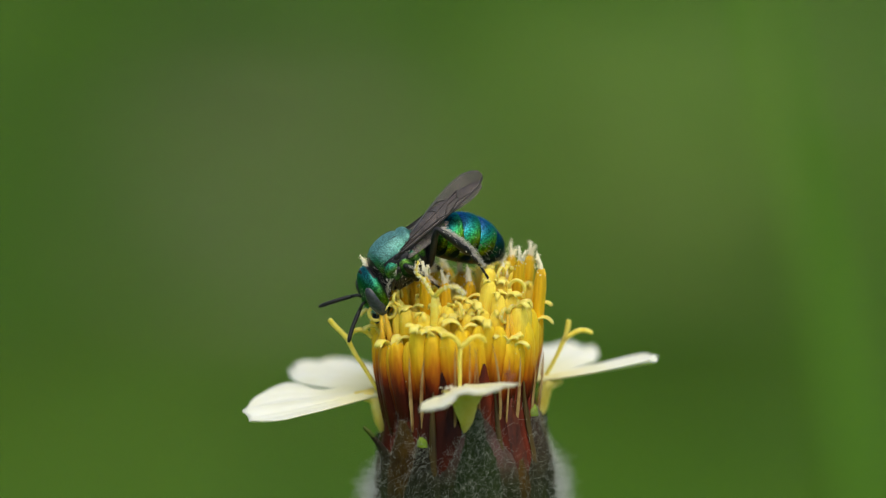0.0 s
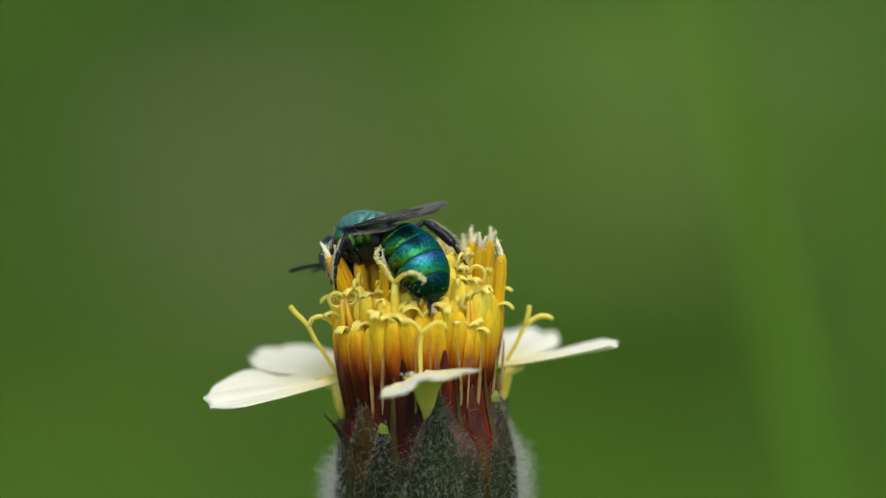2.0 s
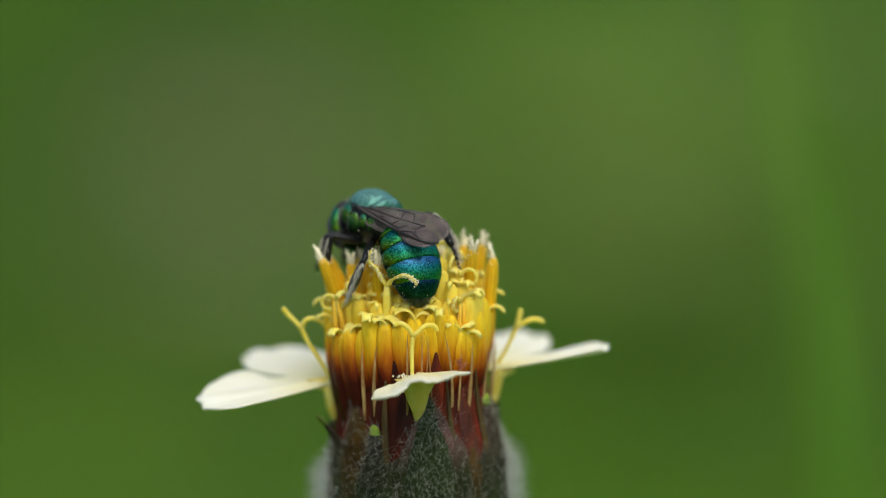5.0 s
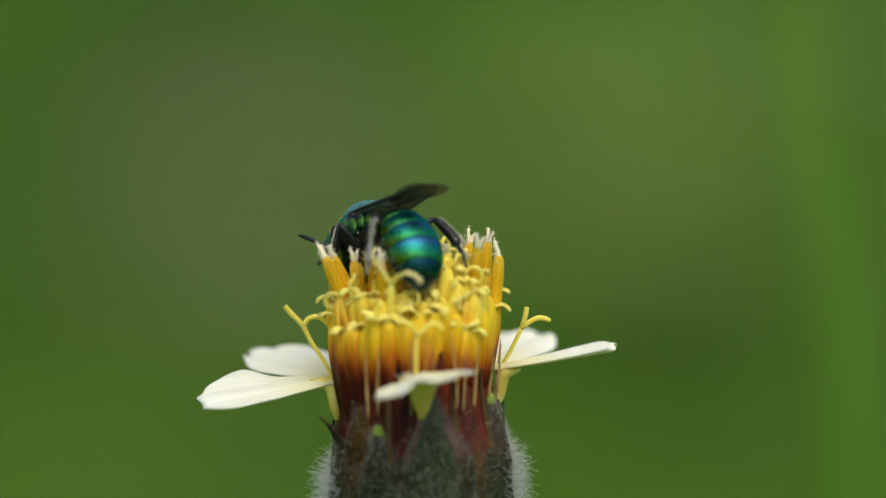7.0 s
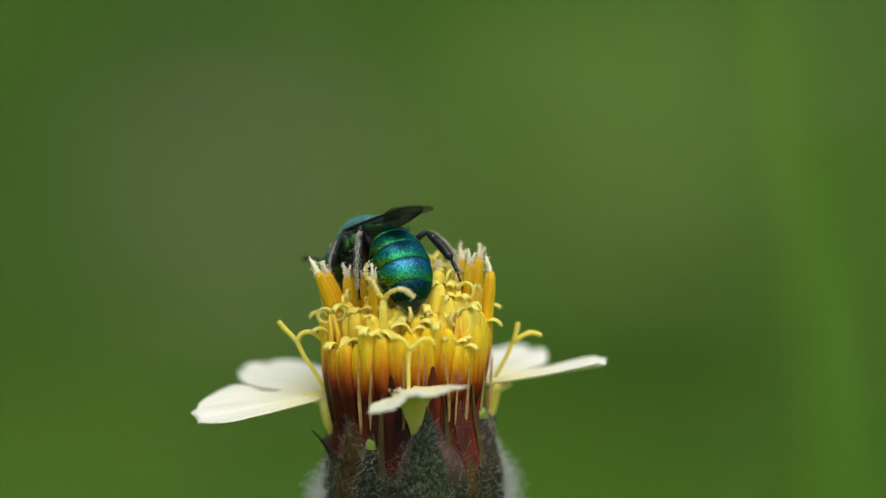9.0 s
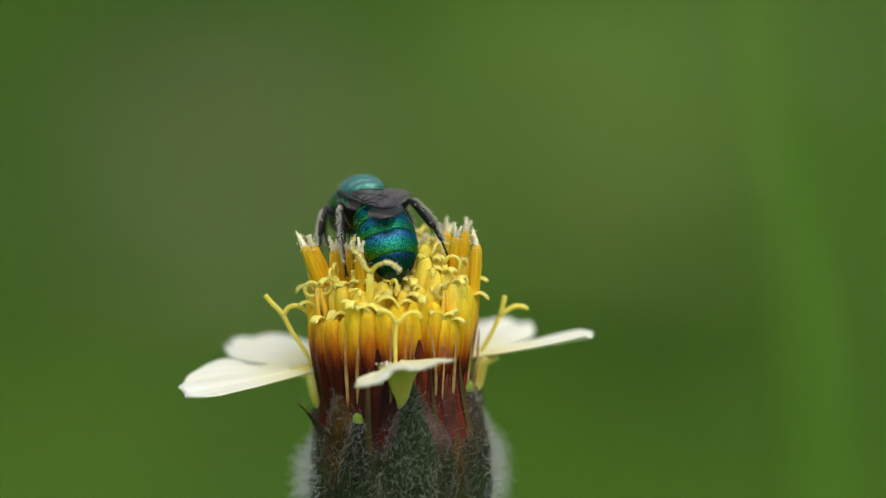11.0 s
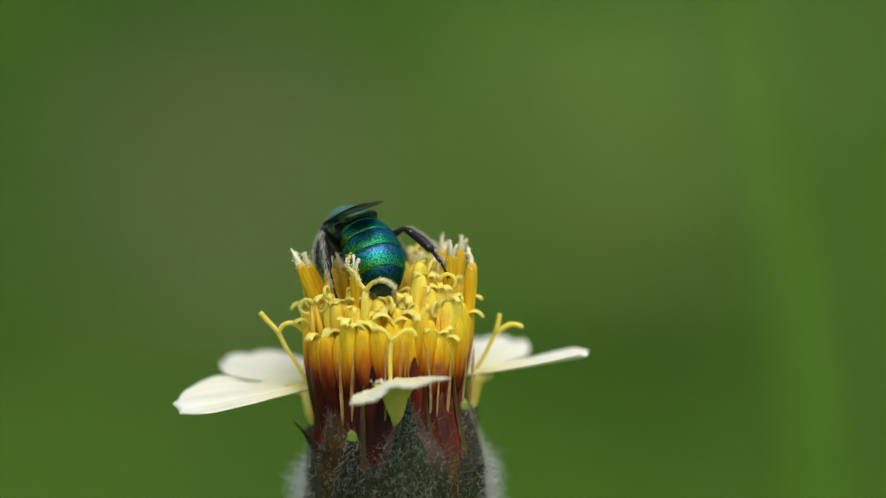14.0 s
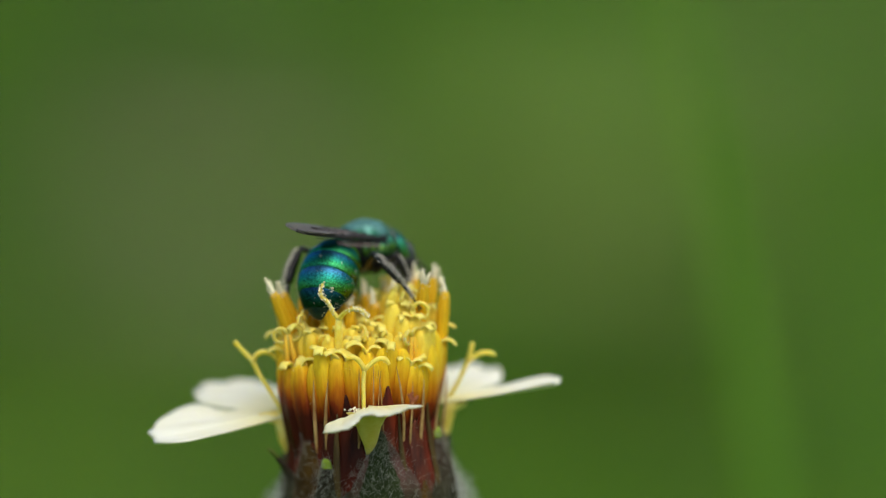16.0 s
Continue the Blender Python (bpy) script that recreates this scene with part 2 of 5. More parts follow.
def sheet(bm, rows, thick, mat=0):
    """A thin leaf from a grid of points, with real thickness."""
    h = len(rows), len(rows[0])
    g = [[Vector(p) for p in r] for r in rows]
    top, low = [], []
    for i in range(h[0]):
        a, b = [], []
        for j in range(h[1]):
            du = g[min(i + 1, h[0] - 1)][j] - g[max(i - 1, 0)][j]
            dv = g[i][min(j + 1, h[1] - 1)] - g[i][max(j - 1, 0)]
            n = du.cross(dv)
            n = n.normalized() if n.length > 1e-9 else Vector((0, 0, 1))
            edge = 0.35 if j in (0, h[1] - 1) or i == h[0] - 1 else 1.0
            a.append(bm.verts.new(g[i][j] + n * thick * edge / 2))
            b.append(bm.verts.new(g[i][j] - n * thick * edge / 2))
        top.append(a)
        low.append(b)
    def quad(*v):
        bm.faces.new(v).material_index = mat
    for i in range(h[0] - 1):
        for j in range(h[1] - 1):
            quad(top[i][j], top[i][j + 1], top[i + 1][j + 1], top[i + 1][j])
            quad(low[i][j], low[i + 1][j], low[i + 1][j + 1], low[i][j + 1])
    for i in range(h[0] - 1):
        for j in (0, h[1] - 1):
            quad(top[i][j], top[i + 1][j], low[i + 1][j], low[i][j])
    for j in range(h[1] - 1):
        for i in (0, h[0] - 1):
            quad(top[i][j], low[i][j], low[i][j + 1], top[i][j + 1])


def blob(bm, at, size, n=1, mat=0):
    """A small lumpy grain."""
    made = bmesh.ops.create_icosphere(bm, subdivisions=n, radius=1.0)["verts"]
    for v in made:
        v.co = Vector(at) + Vector([c * s for c, s in zip(v.co, size if isinstance(size, (list, tuple)) else (size,) * 3)]) * random.uniform(0.8, 1.15)
    for v in made:
        for f in v.link_faces:
            f.material_index = mat


def smoothstep(x):
    x = min(1.0, max(0.0, x))
    return x * x * (3 - 2 * x)


def between(x, xs, ys):
    return float(np.interp(x, xs, ys))

# ---- meadow ----
M_GROUND = material("meadow", 0.9, 0, 0.15)
n1 = grain(M_GROUND, 5.0, 2)
n2 = grain(M_GROUND, 60, 4)
g1 = ramp(M_GROUND, n1.outputs[0], [(0.35, (0.045, 0.13, 0.007)), (0.5, (0.07, 0.18, 0.008)), (0.65, (0.11, 0.15, 0.014))])
g2 = ramp(M_GROUND, n2.outputs[0], [(0.3, (0.7, 0.7, 0.7)), (0.7, (1.1, 1.1, 1.0))])
paint(M_GROUND, blend(M_GROUND, 1.0, g1.outputs[0], g2.outputs[0], "MULTIPLY"))
relief(M_GROUND, n2.outputs[0], 0.4, 0.01)
bm = bmesh.new()
xs = [-2000, -200, -20, -6] + [-3 + 0.25 * i for i in range(25)] + [6, 20, 200, 2000]


def ground_height(x, y):
    return 0.012 * noise.noise((x * 1.3, y * 1.3, 0)) - 0.006 if abs(x) < 5 and abs(y) < 5 else 0.0


grid = [[bm.verts.new((x / MM, y / MM, ground_height(x, y) / MM)) for x in xs] for y in xs]
for a, b in zip(grid, grid[1:]):
    for i in range(len(xs) - 1):
        bm.faces.new((a[i], a[i + 1], b[i + 1], b[i]))
ground = new("ground", finish(bm, "ground", M_GROUND))
tagged(ground, "green meadow ground with soft patches of grass", "meadow", kind="structure")


def leaf_material(name, a, b):
    return plain(name, a, b, 300, 0.5, 0.35, 0.3, stretch=(1, 1, 0.3))


M_GRASS = leaf_material("grass", (0.059, 0.180, 0.008), (0.107, 0.24, 0.015))
M_LIME = leaf_material("young_blade", (0.10, 0.25, 0.015), (0.14, 0.30, 0.025))
M_DRY = leaf_material("dry_leaf", (0.22, 0.225, 0.115), (0.30, 0.295, 0.165))
M_OLIVE = leaf_material("olive_leaf", (0.18, 0.28, 0.05), (0.23, 0.33, 0.08))
M_DARK = leaf_material("dark_leaf", (0.015, 0.045, 0.006), (0.03, 0.07, 0.01))


def blade(bm, root, way, lean, long, wide):
    """A grass blade: a folded strip that bends over, four quads."""
    side = Vector((-math.sin(way), math.cos(way), 0))
    out = Vector((math.cos(way), math.sin(way), 0))
    rows = []
    for i in range(4):
        u = i / 3
        c = Vector(root) + out * (lean * long * u * u) + Vector((0, 0, long * (u - 0.25 * lean * u * u)))
        w = wide * (1 - u) ** 0.6 + 0.05
        rows.append([bm.verts.new(c - side * w / 2), bm.verts.new(c + out * w * 0.15), bm.verts.new(c + side * w / 2)])
    for a, b in zip(rows, rows[1:]):
        for j in (0, 1):
            bm.faces.new((a[j], a[j + 1], b[j + 1], b[j]))


bm = bmesh.new()
rnd = random.Random(77)
for _ in range(9000):
    y = 0.45 + 4.2 * rnd.random() ** 1.4
    x = rnd.uniform(-0.35, 0.35) * (0.5 + y)
    blade(bm, (x / MM, y / MM, ground_height(x, y) / MM - 2), rnd.uniform(0, 6.28), rnd.uniform(0.1, 0.7), rnd.uniform(30, 75) * (0.6 if y < 1.0 else 1), rnd.uniform(2.5, 5))
for _ in range(15000):
    x, y = rnd.uniform(-2.6, 2.6), rnd.uniform(-2.6, 3.0)
    if abs(x) < 0.3 and -0.1 < y < 1.3 or abs(x) < 0.35 * (0.5 + y) and y > 0.4:
        continue
    blade(bm, (x / MM, y / MM, ground_height(x, y) / MM - 2), rnd.uniform(0, 6.28), rnd.uniform(0.1, 0.7), rnd.uniform(30, 75), rnd.uniform(2.5, 5))
grass = new("meadow_grass", finish(bm, "meadow_grass", M_GRASS))
tagged(grass, "short green meadow grass out of focus", "grass", kind="stuff")


def weed(x, y, size, mat, leaves, seed, label, tall=0.0):
    """A low plant with broad upright leaves round a short stem."""
    rnd = random.Random(seed)
    z = ground_height(x, y)
    ob = thing("weed", pose(x, y, z - 0.004), label, "plant", "weeds in the meadow")
    bm = bmesh.new()
    tube(bm, [(0, 0, 0), (0, 0, size * 0.3 + tall)], [1.6, 1.1], 7)
    part("stem", bm, M_GRASS, ob)
    for k in range(leaves):
        a = 2 * math.pi * k / leaves + rnd.uniform(-.3, .3)
        out, side = Vector((math.cos(a), math.sin(a), 0)), Vector((-math.sin(a), math.cos(a), 0))
        rows = []
        for i in range(9):
            u = i / 8
            w = size * 0.24 * math.sin(math.pi * min(1, u * 0.96 + 0.04)) ** 0.7
            c = out * (size * 0.55 * u) + Vector((0, 0, tall + size * (0.15 + 0.75 * u - 0.3 * u * u)))
            rows.append([c + side * (w * s) + Vector((0, 0, 0.12 * size * s * s * u)) for s in (-1, -0.5, 0, 0.5, 1)])
        bm = bmesh.new()
        sheet(bm, rows, 0.4)
        part("leaf", bm, mat, ob)
    return ob


DRY_LABEL, OLIVE_LABEL, DARK_LABEL = "weed with dry brownish leaves among the grass", "weed with pale olive leaves among the grass", "dark green broad-leaved weed among the grass"
for k, (x, y, size, mat, leaves, label) in enumerate([
        (-0.050, 1.47, 72, M_DRY, 7, DRY_LABEL), (-0.060, 1.70, 54, M_DRY, 6, DRY_LABEL), (-0.115, 1.95, 76, M_DARK, 6, DARK_LABEL), (0.052, 1.47, 84, M_OLIVE, 12, OLIVE_LABEL), (-0.132, 1.50, 62, M_DARK, 7, DARK_LABEL), (0.090, 1.36, 54, M_DARK, 8, DARK_LABEL), (-0.020, 1.22, 40, M_DARK, 6, DARK_LABEL),
        (0.150, 1.95, 66, M_DRY, 7, DRY_LABEL), (0.012, 1.98, 52, M_DARK, 6, DARK_LABEL), (-0.055, 2.02, 66, M_DARK, 6, DARK_LABEL), (0.075, 1.75, 60, M_OLIVE, 6, OLIVE_LABEL), (0.040, 1.60, 60, M_OLIVE, 8, OLIVE_LABEL)]):
    weed(x, y, size, mat, leaves, 40 + k, label)

# the tall grass stem beside the flower, whose long blade sways
tall_grass = thing("tall_grass", pose(0.0239, 0.075, ground_height(0.0239, 0.075) - 0.002), "tall bright green grass stem swaying out of focus", "grass")
bm = bmesh.new()
tube(bm, [(0, 0, 0), (0, 0, 140), (0, 0, 272)], [1.3, 1.1, 0.8], 10)
part("stem", bm, M_LIME, tall_grass)
bm = bmesh.new()
rows = []
for i in range(13):
    u = i / 12
    w = 0.85 * (1 - 0.3 * u)
    rows.append([Vector((s * w, 0.5 * abs(s), 75 * u)) for s in (-1, -0.5, 0, 0.5, 1)])
sheet(bm, rows, 0.25)
grass_blade = part("blade", bm, M_LIME, tall_grass, "long narrow blade", at=pose(0, 0, 0.270))

# ---- the flower head on its stalk ----


def polar(r, a, z):
    """a: degrees anticlockwise from the side that faces the camera."""
    return Vector((r * math.sin(radians(a)), -r * math.cos(radians(a)), z))


flower = thing("daisy_flower", pose(0, 0, 0), "pale yellow daisy flower with tubular disc florets on a hairy stalk", "flower")
head = Vector((0, 0, TOP.z / MM))


def stalk_part():
    bm = bmesh.new()
    pts = [(-22, 30, -2), (-14, 22, 60), (-5, 9, 150), (-1, 2, 240), (0, 0, 284), (0, 0, 291.5)]
    tube(bm, pts, [0.9, 0.85, 0.8, 0.75, 0.9, 1.4], 12)
    return part("stalk", bm, M_STALK, flower, "thin hairy green stalk")


stalk_part()


CUP_X = 0.13    # the cup leans a little to one side


def around(r, a, z):
    """A place on the cup, whose axis lies beside that of the florets."""
    return polar(r, a, z) + Vector((CUP_X * smoothstep(-z / 3.0), 0, 0))


def cup_radius(z):
    return between(z, [-9.5, -8.5, -7, -5, -3, -1, 0.2], [1.0, 2.1, 3.1, 3.45, 3.38, 3.08, 2.95])


def cup_part():
    bm = bmesh.new()
    zs = [-9.5, -9, -8.5, -7.8, -7, -6, -5, -4, -3, -2, -1, -0.2]
    loft(bm, [[head + around(cup_radius(z) - 0.25, 360 * k / 36, z) for k in range(36)] for z in zs])
    return part("receptacle", bm, M_INNER, flower, "red-brown cup of the flower head")


cup_part()

# outlines of the bracts: width by height, from the base to the point
POINTED = ([0, 0.25, 0.5, 0.7, 0.82, 0.92, 1], [0.8, 1.0, 0.96, 0.74, 0.48, 0.22, 0.04])
SPIRED = ([0, 0.4, 0.6, 0.72, 0.84, 0.92, 0.97, 1], [0.95, 1.12, 1.02, 0.87, 0.55, 0.24, 0.15, 0.05])
DOMED = ([0, 0.4, 0.63, 0.78, 0.87, 0.95, 0.985, 1], [0.8, 1.0, 1.0, 0.80, 0.54, 0.26, 0.12, 0.04])
TIPPED = ([0, 0.35, 0.5, 0.62, 0.74, 0.85, 0.93, 0.98, 1], [1.1, 1.35, 1.18, 0.94, 0.66, 0.35, 0.15, 0.13, 0.06])


def hair(hb, p, d, bend, l, r, mat=0):
    tube(hb, [p, p + d * l * 0.4, p + (d + bend * 0.7).normalized() * l * 0.75, p + (d + bend * 1.5).normalized() * l], [r, r * 0.95, r * 0.8, r * 0.3], 3, mat)


def bract(a, z0, z1, width, lift, curl, mats, hairs, tip=0.18, name="bract", thick=0.16, label="", shape=POINTED, long=1.0, hair_mat=None):
    """One leaf of the cup, from z0 to its point at z1. hairs: how many lie on it; the few long ones stand off."""
    bm = bmesh.new()
    rows, n, m = [], 19, 9
    for i in range(n):
        u = 1 - (1 - i / (n - 1)) ** 1.35
        w = width * between(u, *shape)
        z = z0 + (z1 - z0) * u
        row = []
        for j in range(m):
            s = (j / (m - 1) - 0.5)
            r = cup_radius(z) + lift * between(u, [0, 0.5, 1], [0.3, 1, 0.6]) + curl * max(0, u - 0.8) ** 1.6 * 14 - abs(s) ** 2 * (0.5 if thick < 0.15 else 1.1) * min(1.0, w)
            r += 0.06 * noise.noise((a * 0.1 + s * 3, z * 1.1, 3.0))
            row.append(head + around(r, a + math.degrees(w * s / max(r, 1.0)), z))
        rows.append(row)
    sheet(bm, rows, thick)
    if len(mats) > 1:
        edge = head.z + z1 - (z1 - z0) * tip
        for f in bm.faces:
            if f.calc_center_median().z > edge:
                f.material_index = 1
    ob = part(name, bm, mats, flower, label)
    if hairs:
        hb = bmesh.new()
        rnd = random.Random(int(a * 7 + z1 * 13))
        for k in range(hairs):
            u, s = rnd.uniform(0.35, 0.97 if curl < 0.5 else 0.82), rnd.uniform(-0.5, 0.5)
            if rnd.random() < 0.14:
                s = rnd.choice((-0.5, 0.5))
            best = min(range(n), key=lambda i: abs(1 - (1 - i / (n - 1)) ** 1.35 - u))
            i0, j = min(best, n - 2), (s + 0.5) * (m - 1)
            j0 = min(int(j), m - 2)
            p = rows[i0][j0].lerp(rows[i0][j0 + 1], j - j0).lerp(rows[i0 + 1][j0].lerp(rows[i0 + 1][j0 + 1], j - j0), rnd.random())
            out = Vector((p.x, p.y, 0)).normalized()
            wild = Vector((rnd.uniform(-1, 1), rnd.uniform(-1, 1), rnd.uniform(-1, 1)))
            if abs(a) > 80:      # the shaggy flanks
                l = rnd.uniform(0.4, 1.3) * long * smoothstep((0.92 - u) / 0.35)
                hair(hb, p, (out + wild * 0.4 + Vector((0, 0, 0.1))).normalized(), wild * 0.25 + Vector((0, 0, -0.10)), max(l, 0.12), 0.006)
            elif k % (3 if lift > 0.5 else 5) == 0 or abs(s) == 0.5:     # longer hairs that curl
                l = rnd.uniform(0.2, 0.6) * long
                hair(hb, p, (out * 0.8 + wild * 0.7).normalized(), wild.yzx * 0.8, l, 0.0036)
            else:               # short down that lies on the leaf
                l = rnd.uniform(0.12, 0.32)
                hair(hb, p, (out * 0.3 + Vector((0.6 * wild.x, 0.6 * wild.y, 0.6 + 0.3 * wild.z))).normalized(), wild.zxy * 0.7, l, 0.0024, 1)
        part("hairs", hb, [hair_mat or M_HAIR, M_DOWN], ob, "fine white hairs", kind="stuff")
    return ob


# inner bracts, red-brown and pointed
for k, (a, top) in enumerate([(-80, 0.5), (-60, 0.25), (-37, 0.35), (-15, 1.30), (1, 0.1), (18, 1.65), (38, 0.45), (56, 0.8), (77, 1.25)]):
    bract(a, -6.0, top, 1.9, 0.0 + 0.07 * (k % 2), 0.0, [M_INNER], 0, name="inner_bract", thick=0.1)
for a, top in [(-70, 0.55), (-48, 0.3), (-26, 0.5), (-7, 0.3), (9, 0.5), (28, 0.7), (47, 0.55), (66, 0.6)]:
    bract(a, -5.0, top, 1.3, 0.16, 0.0, [M_INNER], 0, name="inner_bract", thick=0.1)
for a, top, w in [(-21, 0.5, 0.34), (26, 0.6, 0.26), (54, 0.75, 0.3)]:
    bract(a, -4.5, top, w, 0.26, 0.0, [M_OLIVE_BRACT], 0, name="inner_bract", thick=0.08, label="narrow olive-brown bract between the red ones")
for k in range(9):
    bract(109 + 19 * k, -6.0, 0.6, 1.9, 0.05 * (k % 2), 0.0, [M_INNER], 0, name="inner_bract", thick=0.1)
bract(41, -5.0, 0.15, 1.1, 0.2, 0.0, [M_RUST], 50, name="inner_bract", thick=0.1, label="rust-red bract with a few hairs", shape=DOMED)
bract(-50, -5.5, 0.15, 1.3, 0.12, 0.0, [M_PLUM], 700, name="inner_bract", thick=0.1, label="dark plum bract with a woolly white tip", long=0.7, shape=DOMED)

# the hairy outer ones: angle, top, width, lift, curl, hairs, outline, length of the hairs
TIP_LABEL, DARK_BRACT = "hairy green bract with a bright lime tip", "dark green bract covered with white hairs"
for a, top, w, lift, curl, hairs, shape, long in [
        (11, -0.12, 2.8, 0.52, 0.0, 2600, SPIRED, 0.8), (-28, -1.30, 3.0, 0.36, 0.15, 1700, TIPPED, 0.9), (-67, -1.15, 2.3, 0.24, 1.0, 900, TIPPED, 0.8),
        (66, -0.33, 3.9, 0.34, 0.0, 2000, TIPPED, 0.9), (99, -0.9, 2.8, 0.2, 0.2, 620, DOMED, 1.1), (-102, -1.9, 2.8, 0.2, 0.2, 620, DOMED, 1.1),
        (134, -1.2, 3.2, 0.25, 0.2, 250, DOMED, 0.8), (178, -1.2, 3.2, 0.25, 0.2, 200, DOMED, 0.8), (-140, -1.4, 3.2, 0.25, 0.2, 250, DOMED, 0.8)]:
    lime = shape is TIPPED
    bract(a, -9.0, top, w, lift, curl, [M_BROWN_BRACT, M_TIP if a != -67 else M_OLIVE_TIP] if lime else [M_BRACT], hairs, tip=0.055, label=TIP_LABEL if lime else DARK_BRACT, shape=shape, long=long, hair_mat=M_WHITE_HAIR if abs(a) > 80 else None)
bract(13, -8.5, -0.5, 3.9, 0.46, 0.0, [M_PINK], 900, label="pinkish bract with a fringe of pale hairs", shape=DOMED)
for a, top, w, lift, mat, hairs in [(-47, -0.7, 2.5, 0.25, M_GOLD, 420), (41, -2.2, 1.8, 0.3, M_GOLD, 260), (-10, -2.0, 1.8, 0.12, M_GOLD, 120), (-84, -1.6, 2.6, 0.18, M_WOOL, 480), (84, -0.8, 2.6, 0.2, M_WOOL, 480)]:
    bract(a, -8.0, top, w, lift, 0.0, [mat], hairs, label="golden-brown bract with sparse pale hairs" if mat is M_GOLD else "brown bract with woolly hairs", shape=DOMED, hair_mat=M_WHITE_HAIR if abs(a) > 80 else None)


BLADE = ([0, 0.12, 0.3, 0.5, 0.8, 0.93, 1], [0.14, 0.2, 0.48, 0.76, 1.02, 0.98, 0.84])
BROAD = ([0, 0.12, 0.3, 0.5, 0.8, 0.93, 1], [0.16, 0.24, 0.66, 0.92, 1.0, 0.93, 0.8])
WAVED = ([0, 0.1, 0.25, 0.42, 0.58, 0.74, 0.86, 0.95, 1], [0.3, 0.62, 0.78, 0.74, 0.84, 1.10, 1.14, 0.95, 0.72])
FULL = ([0, 0.1, 0.25, 0.5, 0.8, 0.93, 1], [0.4, 0.7, 0.85, 0.9, 1.0, 0.9, 0.7])


def ray(a, z, length, width, rise, droop, twist, seed, yaw=0.0, rear=BLADE, front=BLADE, sag=0.0, teeth=0.26, cup=0.0, cup_at=0.74):
    """A ray floret: a narrow claw that widens to a blade with a notched end. rear, front: the outlines of its two edges."""
    rnd = random.Random(seed)
    n, m = 26, 33
    phase = rnd.uniform(0, 6)
    rows = []
    for i in range(n):
        u = i / (n - 1)
        row = []
        for j in range(m):
            s = j / (m - 1) - 0.5
            w = width * between(u, *(front if s > 0 else rear))
            notch = teeth * abs(math.sin(3 * math.pi * (s + 0.5))) ** 0.6 * smoothstep((u - 0.75) / 0.25) + 0.05 * math.sin(23 * s + phase) * smoothstep((u - 0.8) / .2)
            x = length * u * (1 - 0.10 * (2 * s) ** 2 * u) + notch
            h = rise * u + droop * u * u + 0.10 * math.cos(2 * math.pi * s * 2.2 + phase) * u - 0.6 * s * s * (1 - u * 0.6) + 0.022 * math.cos(2 * math.pi * s * 8) - sag * max(0.0, -2 * s) ** 1.6 + cup * max(0.0, -2 * s) ** 1.5 * math.exp(-((u - cup_at) / 0.2) ** 2)
            row.append(Vector((x, w * s, h)))
        rows.append(row)
    turn = Euler((radians(twist), 0, radians(a - 90 + yaw))).to_matrix()
    base = head + polar(2.95, a, z)
    rows = [[base + turn @ p for p in row] for row in rows]
    bm = bmesh.new()
    sheet(bm, rows, 0.10)
    # the claw runs down between the bracts
    if abs(a) < 20:
        loft(bm, [[base + Vector((dx + w * math.cos(q), dy + d * math.sin(q), dz)) for q in (2 * math.pi * k / 16 for k in range(16))]
                  for dx, dy, dz, w, d in [(0.05, -0.1, -2.2, 0.12, 0.08), (0.03, -0.35, -1.55, 0.24, 0.12), (0.0, -0.55, -1.1, 0.38, 0.15), (-0.02, -0.75, -0.65, 0.5, 0.17), (0.0, -1.0, -0.25, 0.66, 0.18), (0.05, -1.25, 0.02, 1.0, 0.14)]], mat=1)
    else:
        tube(bm, [base + Vector((0, 0, -2.0)) + polar(0.1, a, 0), base + Vector((0, 0, -1.2)) + polar(0.35, a, 0), base + Vector((0, 0, -0.45)) + polar(0.45, a, 0),
              base + turn @ Vector((length * 0.12, 0, -0.22)), base + turn @ Vector((length * 0.24, 0, -0.16))], [0.14, 0.26, 0.34, 0.36, 0.1], 12, mat=1, flat=0.8)
    return part("ray_floret", bm, [M_RAY, M_CLAW], flower, "cream-white ray petal with a notched tip")


ray(3.5, 0.82, 3.1, 4.1, 0.35, 0.0, 7, 1, rear=BROAD, front=BROAD, sag=0.62, cup=0.34, cup_at=0.42)
ray(-85, 0.05, 5.75, 3.3, -0.72, -0.12, -6, 2, rear=WAVED, teeth=0.13, cup=0.42)
ray(-125, -0.12, 5.1, 3.5, 0.05, 0.1, -6, 3, rear=FULL, front=FULL)
ray(97, 0.4, 5.0, 3.2, 0.62, 0.12, -8, 4, teeth=0.08)
ray(142, 0.05, 4.9, 3.6, 0.4, 0.1, 0, 5, rear=FULL, front=FULL)


def ray_style(points, arms):
    """The forked style of a ray floret."""
    bm = bmesh.new()
    pts = [head + Vector(p) for p in points]
    tube(bm, pts, [0.08, 0.085, 0.09, 0.10][:len(pts)], 9, fine=True)
    for arm in arms:
        q = [pts[-1]] + [pts[-1] + Vector(p) for p in arm]
        tube(bm, q, [0.10, 0.10, 0.105, 0.10, 0.07][:len(q)], 9, fine=True)
    return part("ray_style", bm, M_STYLE, flower, "forked yellow style")


